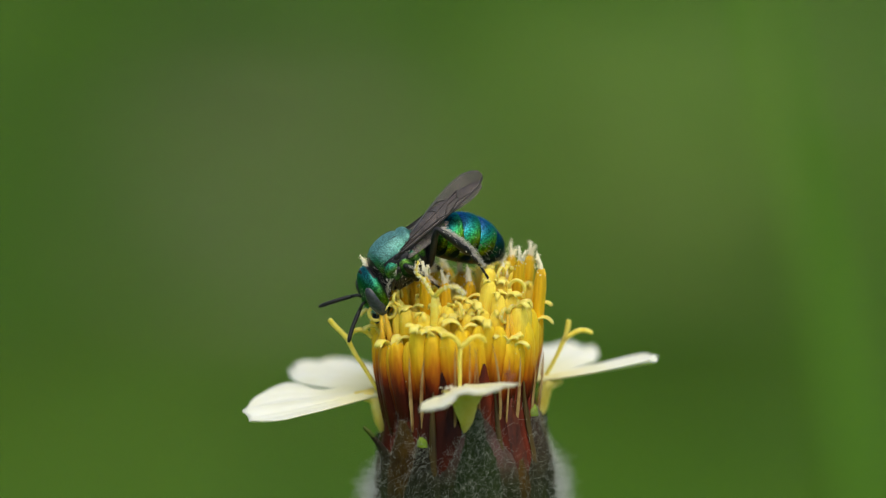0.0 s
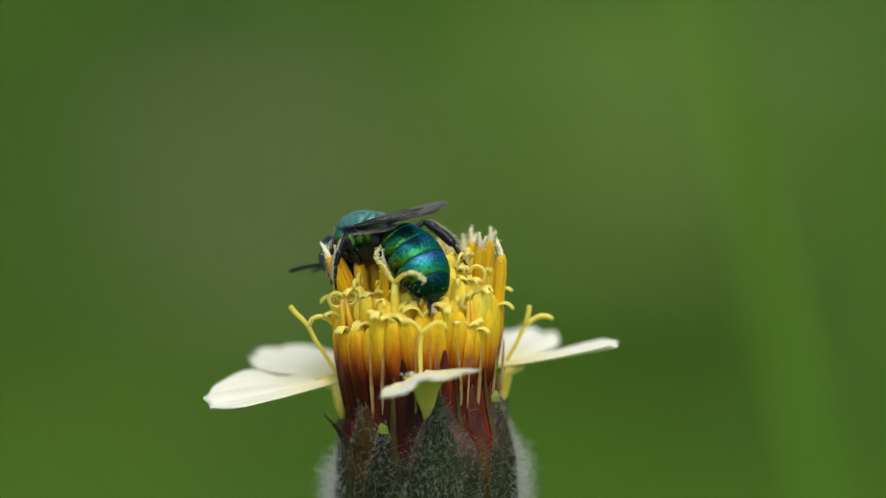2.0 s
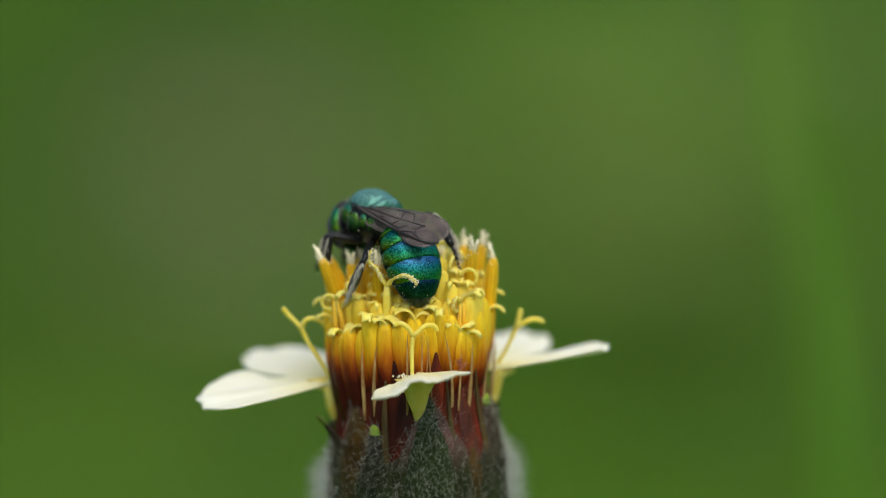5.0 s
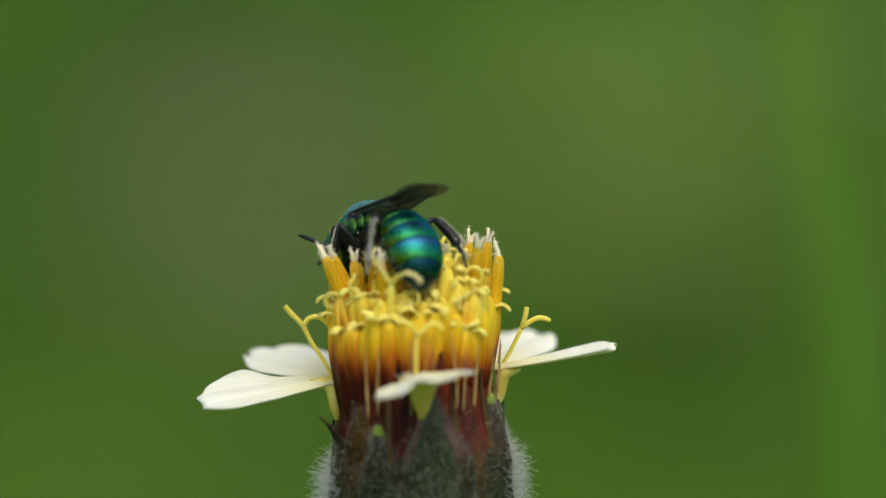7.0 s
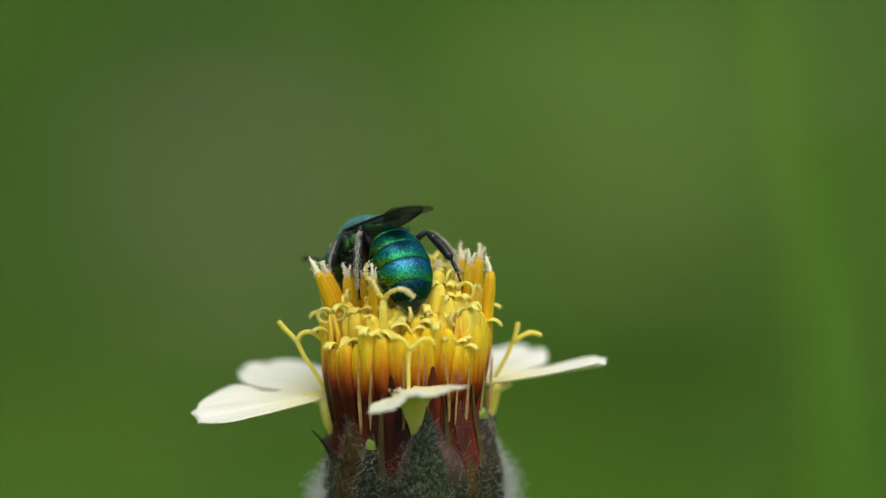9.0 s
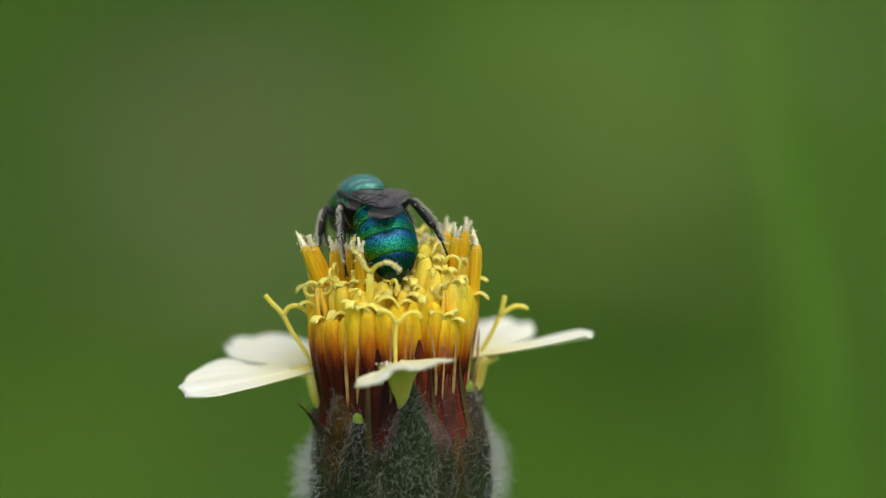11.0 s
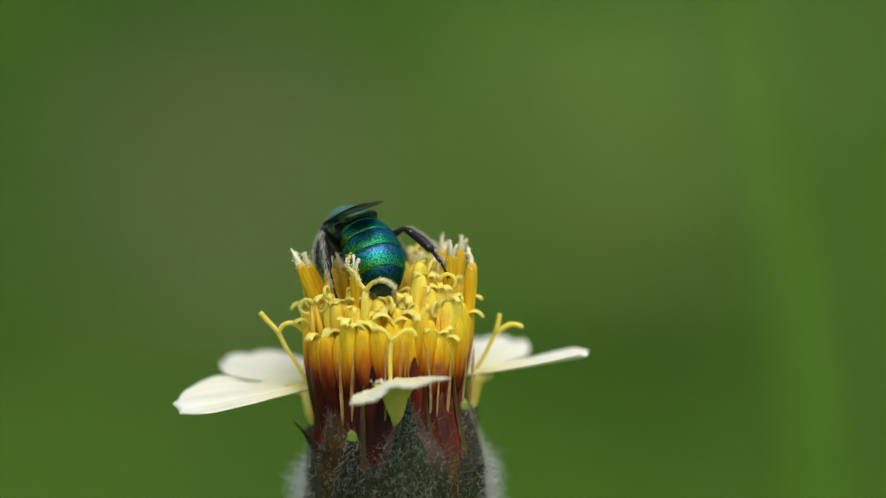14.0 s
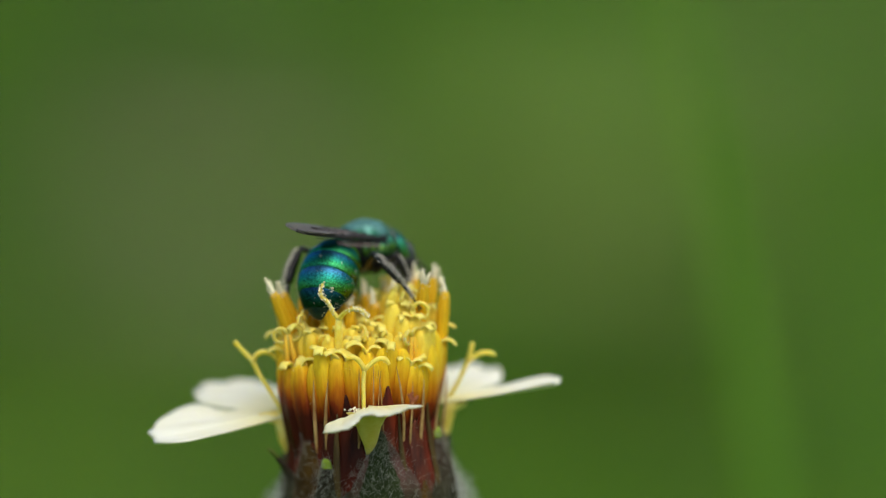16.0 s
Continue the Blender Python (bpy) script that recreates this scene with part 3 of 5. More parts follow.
ray_style([(-0.05, -3.3, -0.5), (-0.05, -3.42, 1.0), (-0.06, -3.4, 1.8), (-0.03, -3.4, 2.42)],
          [[(-0.1, -0.05, 0.24), (-0.28, -0.1, 0.46), (-0.52, -0.12, 0.55), (-0.72, -0.14, 0.48)],
           [(0.2, 0, 0.18), (0.52, 0.05, 0.42), (0.85, 0.1, 0.42), (1.0, 0.1, 0.2)]])
ray_style([(-3.3, -0.6, 0.0), (-3.85, -0.6, 0.95), (-4.25, -0.55, 1.55), (-4.55, -0.5, 2.15)],
          [[(-0.2, 0, 0.25), (-0.5, 0, 0.55), (-0.75, 0.0, 0.85)], [(0.15, 0, 0.3), (0.45, 0, 0.42), (0.75, 0, 0.32), (0.95, 0, 0.1)]])
ray_style([(3.3, 0.4, 0.3), (3.75, 0.4, 1.1), (4.15, 0.4, 1.95)],
          [[(0.1, 0, 0.3), (0.17, 0, 0.6), (0.2, 0, 0.85)], [(0.3, 0, 0.25), (0.65, 0, 0.42), (0.95, 0, 0.40), (1.15, 0, 0.3)]])


def ribbed(z_r, n=30):
    """Rings of a fluted tube."""
    rings = []
    for z, r in z_r:
        ring = []
        for k in range(n):
            q = 2 * math.pi * k / n
            w = r * (1 + 0.045 * math.cos(5 * q) + 0.02 * math.cos(10 * q))
            ring.append((w * math.cos(q), w * math.sin(q), z))
        rings.append(ring)
    return rings


def curl(bm, start, way, radius, sweep, width, rnd, dust=8):
    """A style arm that rolls back, with pollen on it."""
    d = Vector((math.cos(way), math.sin(way), 0))
    pts = []
    for i in range(17):
        q = sweep * i / 16
        rr = radius * (1 - 0.25 * i / 16)
        pts.append(Vector(start) + d * (rr * (1 - math.cos(q))) + Vector((0, 0, rr * math.sin(q))))
    tube(bm, pts, [width * (1 - 0.02 * i) for i in range(16)] + [width * 0.35], 7)
    for _ in range(dust):
        p = pts[rnd.randrange(2, 17)]
        blob(bm, p + Vector((rnd.uniform(-.075, .075), rnd.uniform(-.075, .075), rnd.uniform(-.04, .075))), rnd.uniform(0.012, 0.028), mat=1)


def flap(bm, q, rnd, reach, roll, width):
    """A lobe of the mouth that rolls outwards and ends in ragged teeth."""
    d, s = Vector((math.cos(q), math.sin(q), 0)), Vector((-math.sin(q), math.cos(q), 0))
    rows, tilt = [], rnd.uniform(-0.1, 0.1)
    teeth = [rnd.uniform(0.03, 0.14) if k % 2 else rnd.uniform(-0.04, 0.03) for k in range(9)]
    for i in range(11):
        u = i / 10
        a = roll * u
        c = d * (0.10 + (reach + 0.1) * (1 - math.cos(a))) + Vector((0, 0, -0.16 + (0.12 + reach) * math.sin(min(a, 2.4)))) + s * (tilt * u)
        way = d * math.sin(a) + Vector((0, 0, math.cos(a)))
        w = width * between(u, [0, 0.4, 0.8, 1], [1.35, 1.1, 0.92, 0.95])
        rows.append([c + s * (w * j / 4) - d * (0.10 * (j / 4) ** 2 * (1 - u)) - Vector((0, 0, 0.07 * (j / 4) ** 2 * u)) + way * (teeth[j + 4] * smoothstep((u - 0.7) / 0.3)) for j in range(-4, 5)])
    sheet(bm, rows, 0.09, mat=1)


def floret(kind, seed):
    """A disc floret with its mouth at z = 0: the mesh of its tube, and of what stands in it."""
    rnd = random.Random(seed)
    bm, sb = bmesh.new(), bmesh.new()
    if kind == "tall":
        loft(bm, ribbed([(-5.6, 0.2), (-3.6, 0.25), (-2.4, 0.27), (-1.2, 0.265), (-0.5, 0.26), (0.0, 0.21), (0.3, 0.12)]))
        for k in range(5):    # the ribs of the anther tube
            q = 2 * math.pi * k / 5 + 0.3
            d = Vector((math.cos(q), math.sin(q), 0))
            tube(bm, [d * 0.19 + Vector((0, 0, -1.9)), d * 0.195 + Vector((0, 0, -0.5)), d * 0.15 + Vector((0, 0, 0.1)), d * 0.1 + Vector((0, 0, 0.32))], [0.05, 0.078, 0.075, 0.03], 7)
        for k in range(rnd.choice((2, 2, 3))):
            q = rnd.uniform(0, 6.28)
            h, out = rnd.uniform(0.5, 1.0), rnd.uniform(0.1, 0.26)
            tube(sb, [(0, 0, -0.2), (0.05 * math.cos(q), 0.05 * math.sin(q), h * 0.5), (out * math.cos(q), out * math.sin(q), h)], [0.15, 0.09, 0.04], 7)
            for _ in range(75):
                u = rnd.uniform(-0.1, 1.0)
                v = 0.14 - 0.06 * u
                blob(sb, (out * u * math.cos(q) + rnd.gauss(0, v * 0.6), out * u * math.sin(q) + rnd.gauss(0, v * 0.6), h * u + rnd.uniform(-.05, .08)), rnd.uniform(0.016, 0.04))
    elif kind == "lemon":    # not open yet: five lobes that meet over the mouth
        loft(bm, ribbed([(-4.2, 0.22), (-2.4, 0.29), (-1.5, 0.31), (-0.6, 0.33), (-0.2, 0.31), (0.05, 0.25), (0.17, 0.15), (0.22, 0.04)]))
        for k in range(rnd.choice((1, 2))):
            q, out = rnd.uniform(0, 6.28), rnd.uniform(0.25, 0.42)
            d = Vector((math.cos(q), math.sin(q), 0))
            tube(bm, [d * 0.05 + Vector((0, 0, 0.05)), d * out * 0.35 + Vector((0, 0, 0.26)), d * out * 0.8 + Vector((0, 0, 0.24)), d * out + Vector((0, 0, 0.05))], [0.13, 0.13, 0.11, 0.05], 8, mat=1, flat=0.6)
    elif kind == "bud":
        loft(bm, ribbed([(-4.2, 0.22), (-2.4, 0.40), (-1.5, 0.45), (-0.7, 0.42), (-0.25, 0.34), (0.05, 0.25), (0.2, 0.14), (0.25, 0.05)]))
    elif kind == "coil":    # a spent, split tube; both arms rolled into rings, white with pollen
        for k in range(4):
            q = 2 * math.pi * k / 4 + 0.5
            d = Vector((math.cos(q), math.sin(q), 0))
            tube(bm, [d * 0.1 + Vector((0, 0, -4.2)), d * 0.18 + Vector((0, 0, -2.2)), d * 0.2 + Vector((0, 0, -0.8)), d * 0.12 + Vector((0, 0, 0.1))], [0.14, 0.14, 0.11, 0.05], 7)
        tube(sb, [(0, 0, -0.9), (0, 0, 0.1)], [0.11, 0.11], 8)
        for k in range(2):
            curl(sb, (0, 0, 0.05), math.pi * k + rnd.uniform(-.12, .12), rnd.uniform(0.30, 0.34), rnd.uniform(6.0, 7.0), 0.095, rnd, 80)
    else:
        loft(bm, ribbed([(-4.4, 0.22), (-2.8, 0.38), (-1.6, 0.46), (-0.8, 0.43), (-0.35, 0.34), (-0.16, 0.25), (-0.08, 0.14), (-0.06, 0.05)]))
        flap(bm, rnd.uniform(-.2, .2), rnd, rnd.uniform(0.17, 0.25), rnd.uniform(2.1, 2.9), rnd.uniform(0.15, 0.21) * (0.8 if kind == "inner" else 1.0))
        if kind == "arch":
            flap(bm, math.pi, rnd, 0.3, 2.5, 0.26)
        else:
            flap(bm, rnd.choice((-1, 1)) * rnd.uniform(1.5, 2.4), rnd, rnd.uniform(0.1, 0.2), rnd.uniform(1.6, 2.7), 0.2)
        if kind == "inner" and seed % 2:
            flap(bm, math.pi + rnd.uniform(-.4, .4), rnd, rnd.uniform(0.12, 0.2), rnd.uniform(1.6, 2.5), 0.2)
        if kind == "styled":
            h = rnd.uniform(0.15, 0.4)
            tube(sb, [(0, 0, -0.6), (0, 0, h)], [0.11, 0.11], 8)
            a0 = rnd.uniform(0, 6.28)
            for k in range(2):
                curl(sb, (0, 0, h), a0 + math.pi * k + rnd.uniform(-.3, .3), rnd.uniform(0.3, 0.42), rnd.uniform(2.6, 4.2), 0.085, rnd, 14)
    tubes = {"tall": M_TALL, "coil": M_SPENT, "inner": M_YELLOW, "lemon": M_YELLOW, "styled": M_YELLOW}
    return finish(bm, "disc_floret", [tubes[kind] if kind in tubes else M_FLORET, M_LOBE]), (finish(sb, "style", [M_POLLEN] if kind == "tall" else [M_STYLE, M_POLLEN]) if len(sb.verts) else None)


KINDS = {k: [floret(k, 10 * i + len(k)) for i in range(6)] for k in ("tall", "styled", "young", "bud", "coil", "arch", "inner", "lemon")}


def put_floret(x, y, z, kind, i, way=None, lean=1.0):
    """way: degrees in plan to which the first lobe rolls; the camera's side is -90."""
    rnd = random.Random(i * 31 + 5)
    tube_mesh, style_mesh = KINDS[kind][i % 6]
    r = math.hypot(x, y)
    away = Vector((x, y, 0)).normalized() if r > 0.01 else Vector((1, 0, 0))
    up = (Vector((0, 0, 1)) + away * (0.045 * r * lean) + Vector((rnd.uniform(-.09, .09), rnd.uniform(-.09, .09), 0))).normalized()
    a = radians(way if way is not None else math.degrees(math.atan2(y, x)) + rnd.uniform(-60, 60))
    side = up.cross(Vector((math.cos(a), math.sin(a), 0))).normalized()
    m = Matrix((side.cross(up), side, up)).transposed().to_4x4()
    m.translation = (head + Vector((x, y, z))) * MM
    f = part("disc_floret", tube_mesh, None, flower, at=m)
    if style_mesh:
        part("style", style_mesh, None, f, "pollen-dusted tip" if kind == "tall" else "curled yellow style")
    return f


# florets that stand out, by place of the mouth (x, depth y, height z) and the way of the first lobe
FLORETS = [
    # the outer row at the front, with rolled lobes
    (-3.0, -1.5, 2.25, "young", 235), (-2.6, -2.0, 2.42, "young", -15), (-2.75, -1.75, 2.0, "bud", 0), (-1.75, -2.45, 3.05, "young", 260), (-1.15, -2.65, 2.88, "young", 225), (-0.6, -2.75, 2.85, "young", 150),
    (0.05, -2.4, 3.1, "arch", 10), (0.35, -2.75, 2.4, "bud", 0), (1.03, -2.5, 3.3, "young", 268), (0.72, -2.55, 2.9, "bud", 0), (1.5, -2.45, 2.85, "bud", 0), (1.85, -2.3, 2.6, "young", 215), (2.15, -1.95, 2.7, "young", 70), (2.1, -2.1, 2.35, "young", -30),
    (-2.05, -2.3, 2.2, "bud", 0), (2.55, -1.5, 2.9, "bud", 0), (-3.15, -1.0, 2.3, "bud", 0), (2.75, -0.9, 3.3, "bud", 0),
    # the second row
    (-3.12, -1.45, 3.4, "coil", 12), (1.86, -1.9, 3.4, "coil", 60), (-0.25, -1.7, 3.4, "styled", 265), (-2.2, -1.6, 3.4, "lemon", 240), (-0.75, -2.1, 3.2, "lemon", 285),
    (2.95, -0.1, 3.5, "young", 0), (2.95, -0.5, 3.0, "young", -5), (2.55, -1.2, 3.6, "lemon", -40), (1.5, -1.5, 4.0, "lemon", 255), (0.6, -1.55, 3.8, "inner", 280), (-3.4, 0.2, 3.2, "styled", 180),
    (-3.25, -0.5, 2.6, "young", 200), (0.9, -2.0, 3.45, "lemon", 250), (2.3, -1.5, 3.8, "inner", 290), (-1.45, -2.0, 3.3, "lemon", 262), (-0.95, -1.6, 3.6, "lemon", 275), (0.3, -2.1, 3.3, "lemon", 250), (1.4, -2.0, 3.4, "lemon", 280),
    # open florets with a tall orange anther tube
    (-1.45, -1.5, 4.7, "tall", 0), (-0.65, -0.6, 4.2, "tall", 0), (0.35, -0.2, 4.2, "tall", 0), (1.15, -1.3, 4.5, "lemon", 250), (2.35, -0.9, 5.2, "tall", 0), (3.2, -0.2, 4.7, "tall", 0),
    (2.75, 1.2, 5.0, "tall", 0), (2.0, 1.6, 4.9, "tall", 0), (-3.60, -0.6, 4.75, "tall", 0), (-3.28, -0.1, 4.66, "tall", 0), (-2.5, -0.2, 4.5, "tall", 0), (-1.9, 0.3, 4.4, "tall", 0),
    (-2.2, 1.5, 4.4, "tall", 0), (-1.1, 1.2, 4.3, "tall", 0), (0.0, 1.3, 4.3, "tall", 0), (1.1, 0.9, 4.5, "tall", 0), (1.7, 0.2, 4.3, "tall", 0), (-0.5, 2.3, 4.2, "tall", 0),
    (0.8, 2.4, 4.3, "tall", 0), (-1.6, 2.2, 4.2, "tall", 0), (1.7, 2.3, 4.4, "tall", 0),
]
count = 0
for x, y, z, kind, way in FLORETS:
    put_floret(x, y, z, kind, count, way, 2.4 if kind == "tall" and x < -3.2 else 1.0)
    count += 1
for r, num, off in [(2.75, 26, 4), (2.3, 22, 8), (1.8, 17, 3), (1.25, 12, 3), (0.65, 6, 20)]:
    for k in range(num):
        p = polar(r, 360 * k / num + off, 0)
        if any(math.hypot(p.x - f[0], p.y - f[1]) < 0.27 for f in FLORETS):
            continue
        z = between(p.y, [-3, -2.2, -1.7, -1.1, 0.0, 3.0], [0.8, 1.5, 3.5, 4.2, 4.3, 3.9]) + 0.42 * math.sin(count * 2.4)
        if -3.2 < p.x < 0.7 and -1.7 < p.y < 1.2:
            z -= 0.8
        if p.x > 0.6 and p.y > -1.3:
            z += 0.25
        put_floret(p.x, p.y, z, "bud" if p.y < -1.9 else "inner" if k % 6 == 0 else "styled" if k % 6 == 3 else "lemon", count, -90 + 70 * math.sin(count * 1.7) if p.y < 0.5 else None)
        count += 1

# loose pollen that has fallen among the florets
bm = bmesh.new()
rnd = random.Random(31)
for _ in range(260):
    x, y, z, kind, way = FLORETS[rnd.randrange(len(FLORETS))]
    a, down = rnd.uniform(0, 6.28), rnd.uniform(0.0, 1.0) ** 2 * 1.5
    r = 0.28 if kind == "tall" else 0.32
    blob(bm, head + Vector((x * (1 - 0.03 * down) + r * math.cos(a), y * (1 - 0.03 * down) + r * math.sin(a), z - 0.15 - down)), rnd.choice((0.010, 0.013, 0.016, 0.022)))
part("pollen", bm, M_POLLEN, flower, "scattered white pollen grains", kind="stuff")

# the forked style, thick with pollen, beside which the bee feeds
bm = bmesh.new()
rnd = random.Random(4)
base = head + Vector((-1.07, -2.2, 3.5))
tube(bm, [base + Vector((0, 0.1, -1.2)), base + Vector((0, 0, 0.3)), base + Vector((0.02, 0, 0.75))], [0.19, 0.17, 0.13], 9)
for arm in ([(-0.2, 0, 0.25), (-0.45, 0.05, 0.7), (-0.75, 0.05, 1.0), (-0.65, 0.05, 1.45)], [(0.25, -0.4, 0.36), (0.65, -0.8, 0.58), (1.0, -1.05, 0.50), (1.2, -1.1, 0.24)]):
    q = [base + Vector((0.02, 0, 0.75))] + [base + Vector((0.02, 0, 0.75)) + Vector(p) for p in arm]
    tube(bm, q, [0.11, 0.088, 0.08, 0.072, 0.04], 8, fine=True)
    for _ in range(150):
        i = rnd.randrange(1, len(q) - 1)
        p = q[i].lerp(q[i + 1], rnd.random())
        blob(bm, p + Vector((rnd.uniform(-.1, .1), rnd.uniform(-.1, .1), rnd.uniform(-.08, .11))), rnd.uniform(0.014, 0.038), mat=1)
part("style", bm, [M_STYLE, M_POLLEN], flower, "forked style thick with pollen")

# pale chaff between the florets: angle, lean, height, width
for a, lean, top, w in [(-80, 2, 1.2, 0.07), (-66, 0, 1.07, 0.09), (-38, 0, 1.9, 0.085), (-29, 3, 1.95, 0.085), (-4, 0, 2.55, 0.07), (6, 0, 2.6, 0.05), (13, -4, 2.4, 0.035),
                        (9, 2, 2.4, 0.03), (29, -7, 2.5, 0.07), (35, 0, 1.8, 0.05), (45, 0, 1.85, 0.08), (63, 1, 1.5, 0.06), (80, 2, 1.6, 0.06), (100, 0, 1.5, 0.08), (-100, 0, 1.5, 0.08)]:
    bm = bmesh.new()
    tube(bm, [head + polar(3.12, a, -1.2), head + polar(3.25, a, 0.0), head + polar(3.33, a + lean * 0.4, top * 0.55), head + polar(3.36, a + lean, top)], [w * 0.9, w * 1.25, w * 0.8, 0.008], 7, flat=0.45, fine=True)
    part("chaff", bm, M_CHAFF, flower)

# a bit of brown plant and a few grains on the ray petal at the front
bm = bmesh.new()
tube(bm, [(0, 0, 0.02), (0.08, 0.02, 0.16), (-0.05, 0.05, 0.36), (0.1, 0.0, 0.46)], [0.09, 0.13, 0.11, 0.03], 6)
tube(bm, [(0.0, 0, 0.1), (0.2, -0.03, 0.2), (0.28, 0.0, 0.34)], [0.08, 0.07, 0.03], 6)
debris = new("plant_fragment", finish(bm, "plant_fragment", M_BROWN))
debris.matrix_basis = Matrix.Translation(spot((1.85, -5.2, 1.42)))
tagged(debris, "tiny red-brown plant fragment lying on the petal", "debris")
bm = bmesh.new()
rnd = random.Random(12)
for _ in range(40):
    blob(bm, (rnd.gauss(-0.3, 0.2), -4.4 + rnd.gauss(0, 0.2), head.z + 0.99 + rnd.uniform(-0.05, 0.06)), rnd.uniform(0.02, 0.045))
part("pollen", bm, M_POLLEN, flower, "white pollen grains", kind="stuff")

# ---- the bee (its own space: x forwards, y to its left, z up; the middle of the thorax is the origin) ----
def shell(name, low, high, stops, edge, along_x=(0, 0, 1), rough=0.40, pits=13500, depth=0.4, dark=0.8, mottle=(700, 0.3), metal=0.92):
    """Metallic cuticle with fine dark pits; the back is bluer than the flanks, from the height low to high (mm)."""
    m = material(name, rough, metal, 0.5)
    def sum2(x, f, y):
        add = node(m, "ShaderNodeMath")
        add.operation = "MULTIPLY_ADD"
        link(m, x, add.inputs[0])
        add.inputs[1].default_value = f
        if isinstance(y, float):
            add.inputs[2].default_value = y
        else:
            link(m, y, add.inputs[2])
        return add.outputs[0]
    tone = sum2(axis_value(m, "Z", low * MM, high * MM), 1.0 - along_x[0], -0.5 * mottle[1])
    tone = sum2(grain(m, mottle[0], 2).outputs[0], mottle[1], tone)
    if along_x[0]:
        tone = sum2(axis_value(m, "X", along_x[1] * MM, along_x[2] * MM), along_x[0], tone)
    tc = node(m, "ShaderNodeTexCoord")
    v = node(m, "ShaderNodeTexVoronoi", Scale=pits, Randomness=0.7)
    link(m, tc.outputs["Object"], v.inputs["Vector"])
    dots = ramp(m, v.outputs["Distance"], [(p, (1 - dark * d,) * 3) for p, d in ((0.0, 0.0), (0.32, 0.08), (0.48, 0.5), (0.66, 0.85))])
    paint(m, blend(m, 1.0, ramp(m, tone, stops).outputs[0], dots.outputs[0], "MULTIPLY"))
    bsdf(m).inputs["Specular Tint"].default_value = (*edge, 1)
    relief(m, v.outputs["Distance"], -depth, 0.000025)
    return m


# the pale teal last stop paints the sky's reflection onto the top of the thorax
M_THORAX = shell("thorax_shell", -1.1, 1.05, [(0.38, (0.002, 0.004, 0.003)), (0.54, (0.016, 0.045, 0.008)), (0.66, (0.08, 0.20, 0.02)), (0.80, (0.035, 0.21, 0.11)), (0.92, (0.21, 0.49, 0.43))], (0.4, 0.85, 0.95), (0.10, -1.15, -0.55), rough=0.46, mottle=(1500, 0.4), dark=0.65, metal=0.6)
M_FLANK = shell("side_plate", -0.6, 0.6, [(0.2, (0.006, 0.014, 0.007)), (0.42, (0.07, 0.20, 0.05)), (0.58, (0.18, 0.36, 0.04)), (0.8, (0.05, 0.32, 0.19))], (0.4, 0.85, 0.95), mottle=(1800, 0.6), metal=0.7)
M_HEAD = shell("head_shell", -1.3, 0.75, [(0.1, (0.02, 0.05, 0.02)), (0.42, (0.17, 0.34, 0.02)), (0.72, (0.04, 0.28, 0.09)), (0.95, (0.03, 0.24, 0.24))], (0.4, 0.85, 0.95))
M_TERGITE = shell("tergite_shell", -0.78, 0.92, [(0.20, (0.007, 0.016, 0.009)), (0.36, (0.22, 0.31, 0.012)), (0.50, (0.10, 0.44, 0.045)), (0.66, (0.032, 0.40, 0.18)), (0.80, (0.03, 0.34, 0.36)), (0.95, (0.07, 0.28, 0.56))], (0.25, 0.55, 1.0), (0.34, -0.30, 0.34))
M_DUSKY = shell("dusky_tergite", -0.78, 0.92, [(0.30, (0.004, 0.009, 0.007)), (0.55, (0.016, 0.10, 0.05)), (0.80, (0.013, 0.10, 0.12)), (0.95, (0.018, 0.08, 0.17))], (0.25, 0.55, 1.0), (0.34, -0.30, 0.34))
M_END = plain("last_tergite", (0.006, 0.014, 0.016), (0.012, 0.05, 0.05), 7000, 0.35, 0.5, 0.4, metal=0.5)
M_BLACK = plain("black_cuticle", (0.006, 0.006, 0.007), (0.014, 0.014, 0.016), 5000, 0.36, 0.35, 0.3)
M_EYE = plain("eye", (0.025, 0.028, 0.034), (0.05, 0.055, 0.065), 9000, 0.22, 0.5, 0.2)
M_DUST = plain("pollen_dust", (0.55, 0.50, 0.40), (0.72, 0.70, 0.62), 9000, 0.8, 0.2, 0.5)
M_VEIN = plain("vein", (0.012, 0.010, 0.010), (0.03, 0.024, 0.02), 4000, 0.4, 0.4, 0.2)
M_FRINGE = plain("pale_fringe", (0.58, 0.54, 0.47), (0.76, 0.73, 0.66), 5000, 0.6, 0.3, 0.2)
M_WING = material("wing", 0.34, 0, 0.7)
paint(M_WING, ramp(M_WING, grain(M_WING, 1200, 4).outputs[0], [(0.28, (0.055, 0.040, 0.034)), (0.72, (0.20, 0.155, 0.135))]).outputs[0])
bsdf(M_WING).inputs["Alpha"].default_value = 0.58
relief(M_WING, grain(M_WING, 1500, 3).outputs[0], 0.2, 0.00002)
M_CLEAR_WING = material("clear_wing", 0.34, 0, 0.6)
paint(M_CLEAR_WING, ramp(M_CLEAR_WING, grain(M_CLEAR_WING, 1200, 4).outputs[0], [(0.3, (0.16, 0.13, 0.11)), (0.7, (0.26, 0.22, 0.19))]).outputs[0])
bsdf(M_CLEAR_WING).inputs["Alpha"].default_value = 0.42

bee = thing("bee", pose(0, 0, 0), "small metallic green and blue bee dusted with pollen on the flower", "bee")


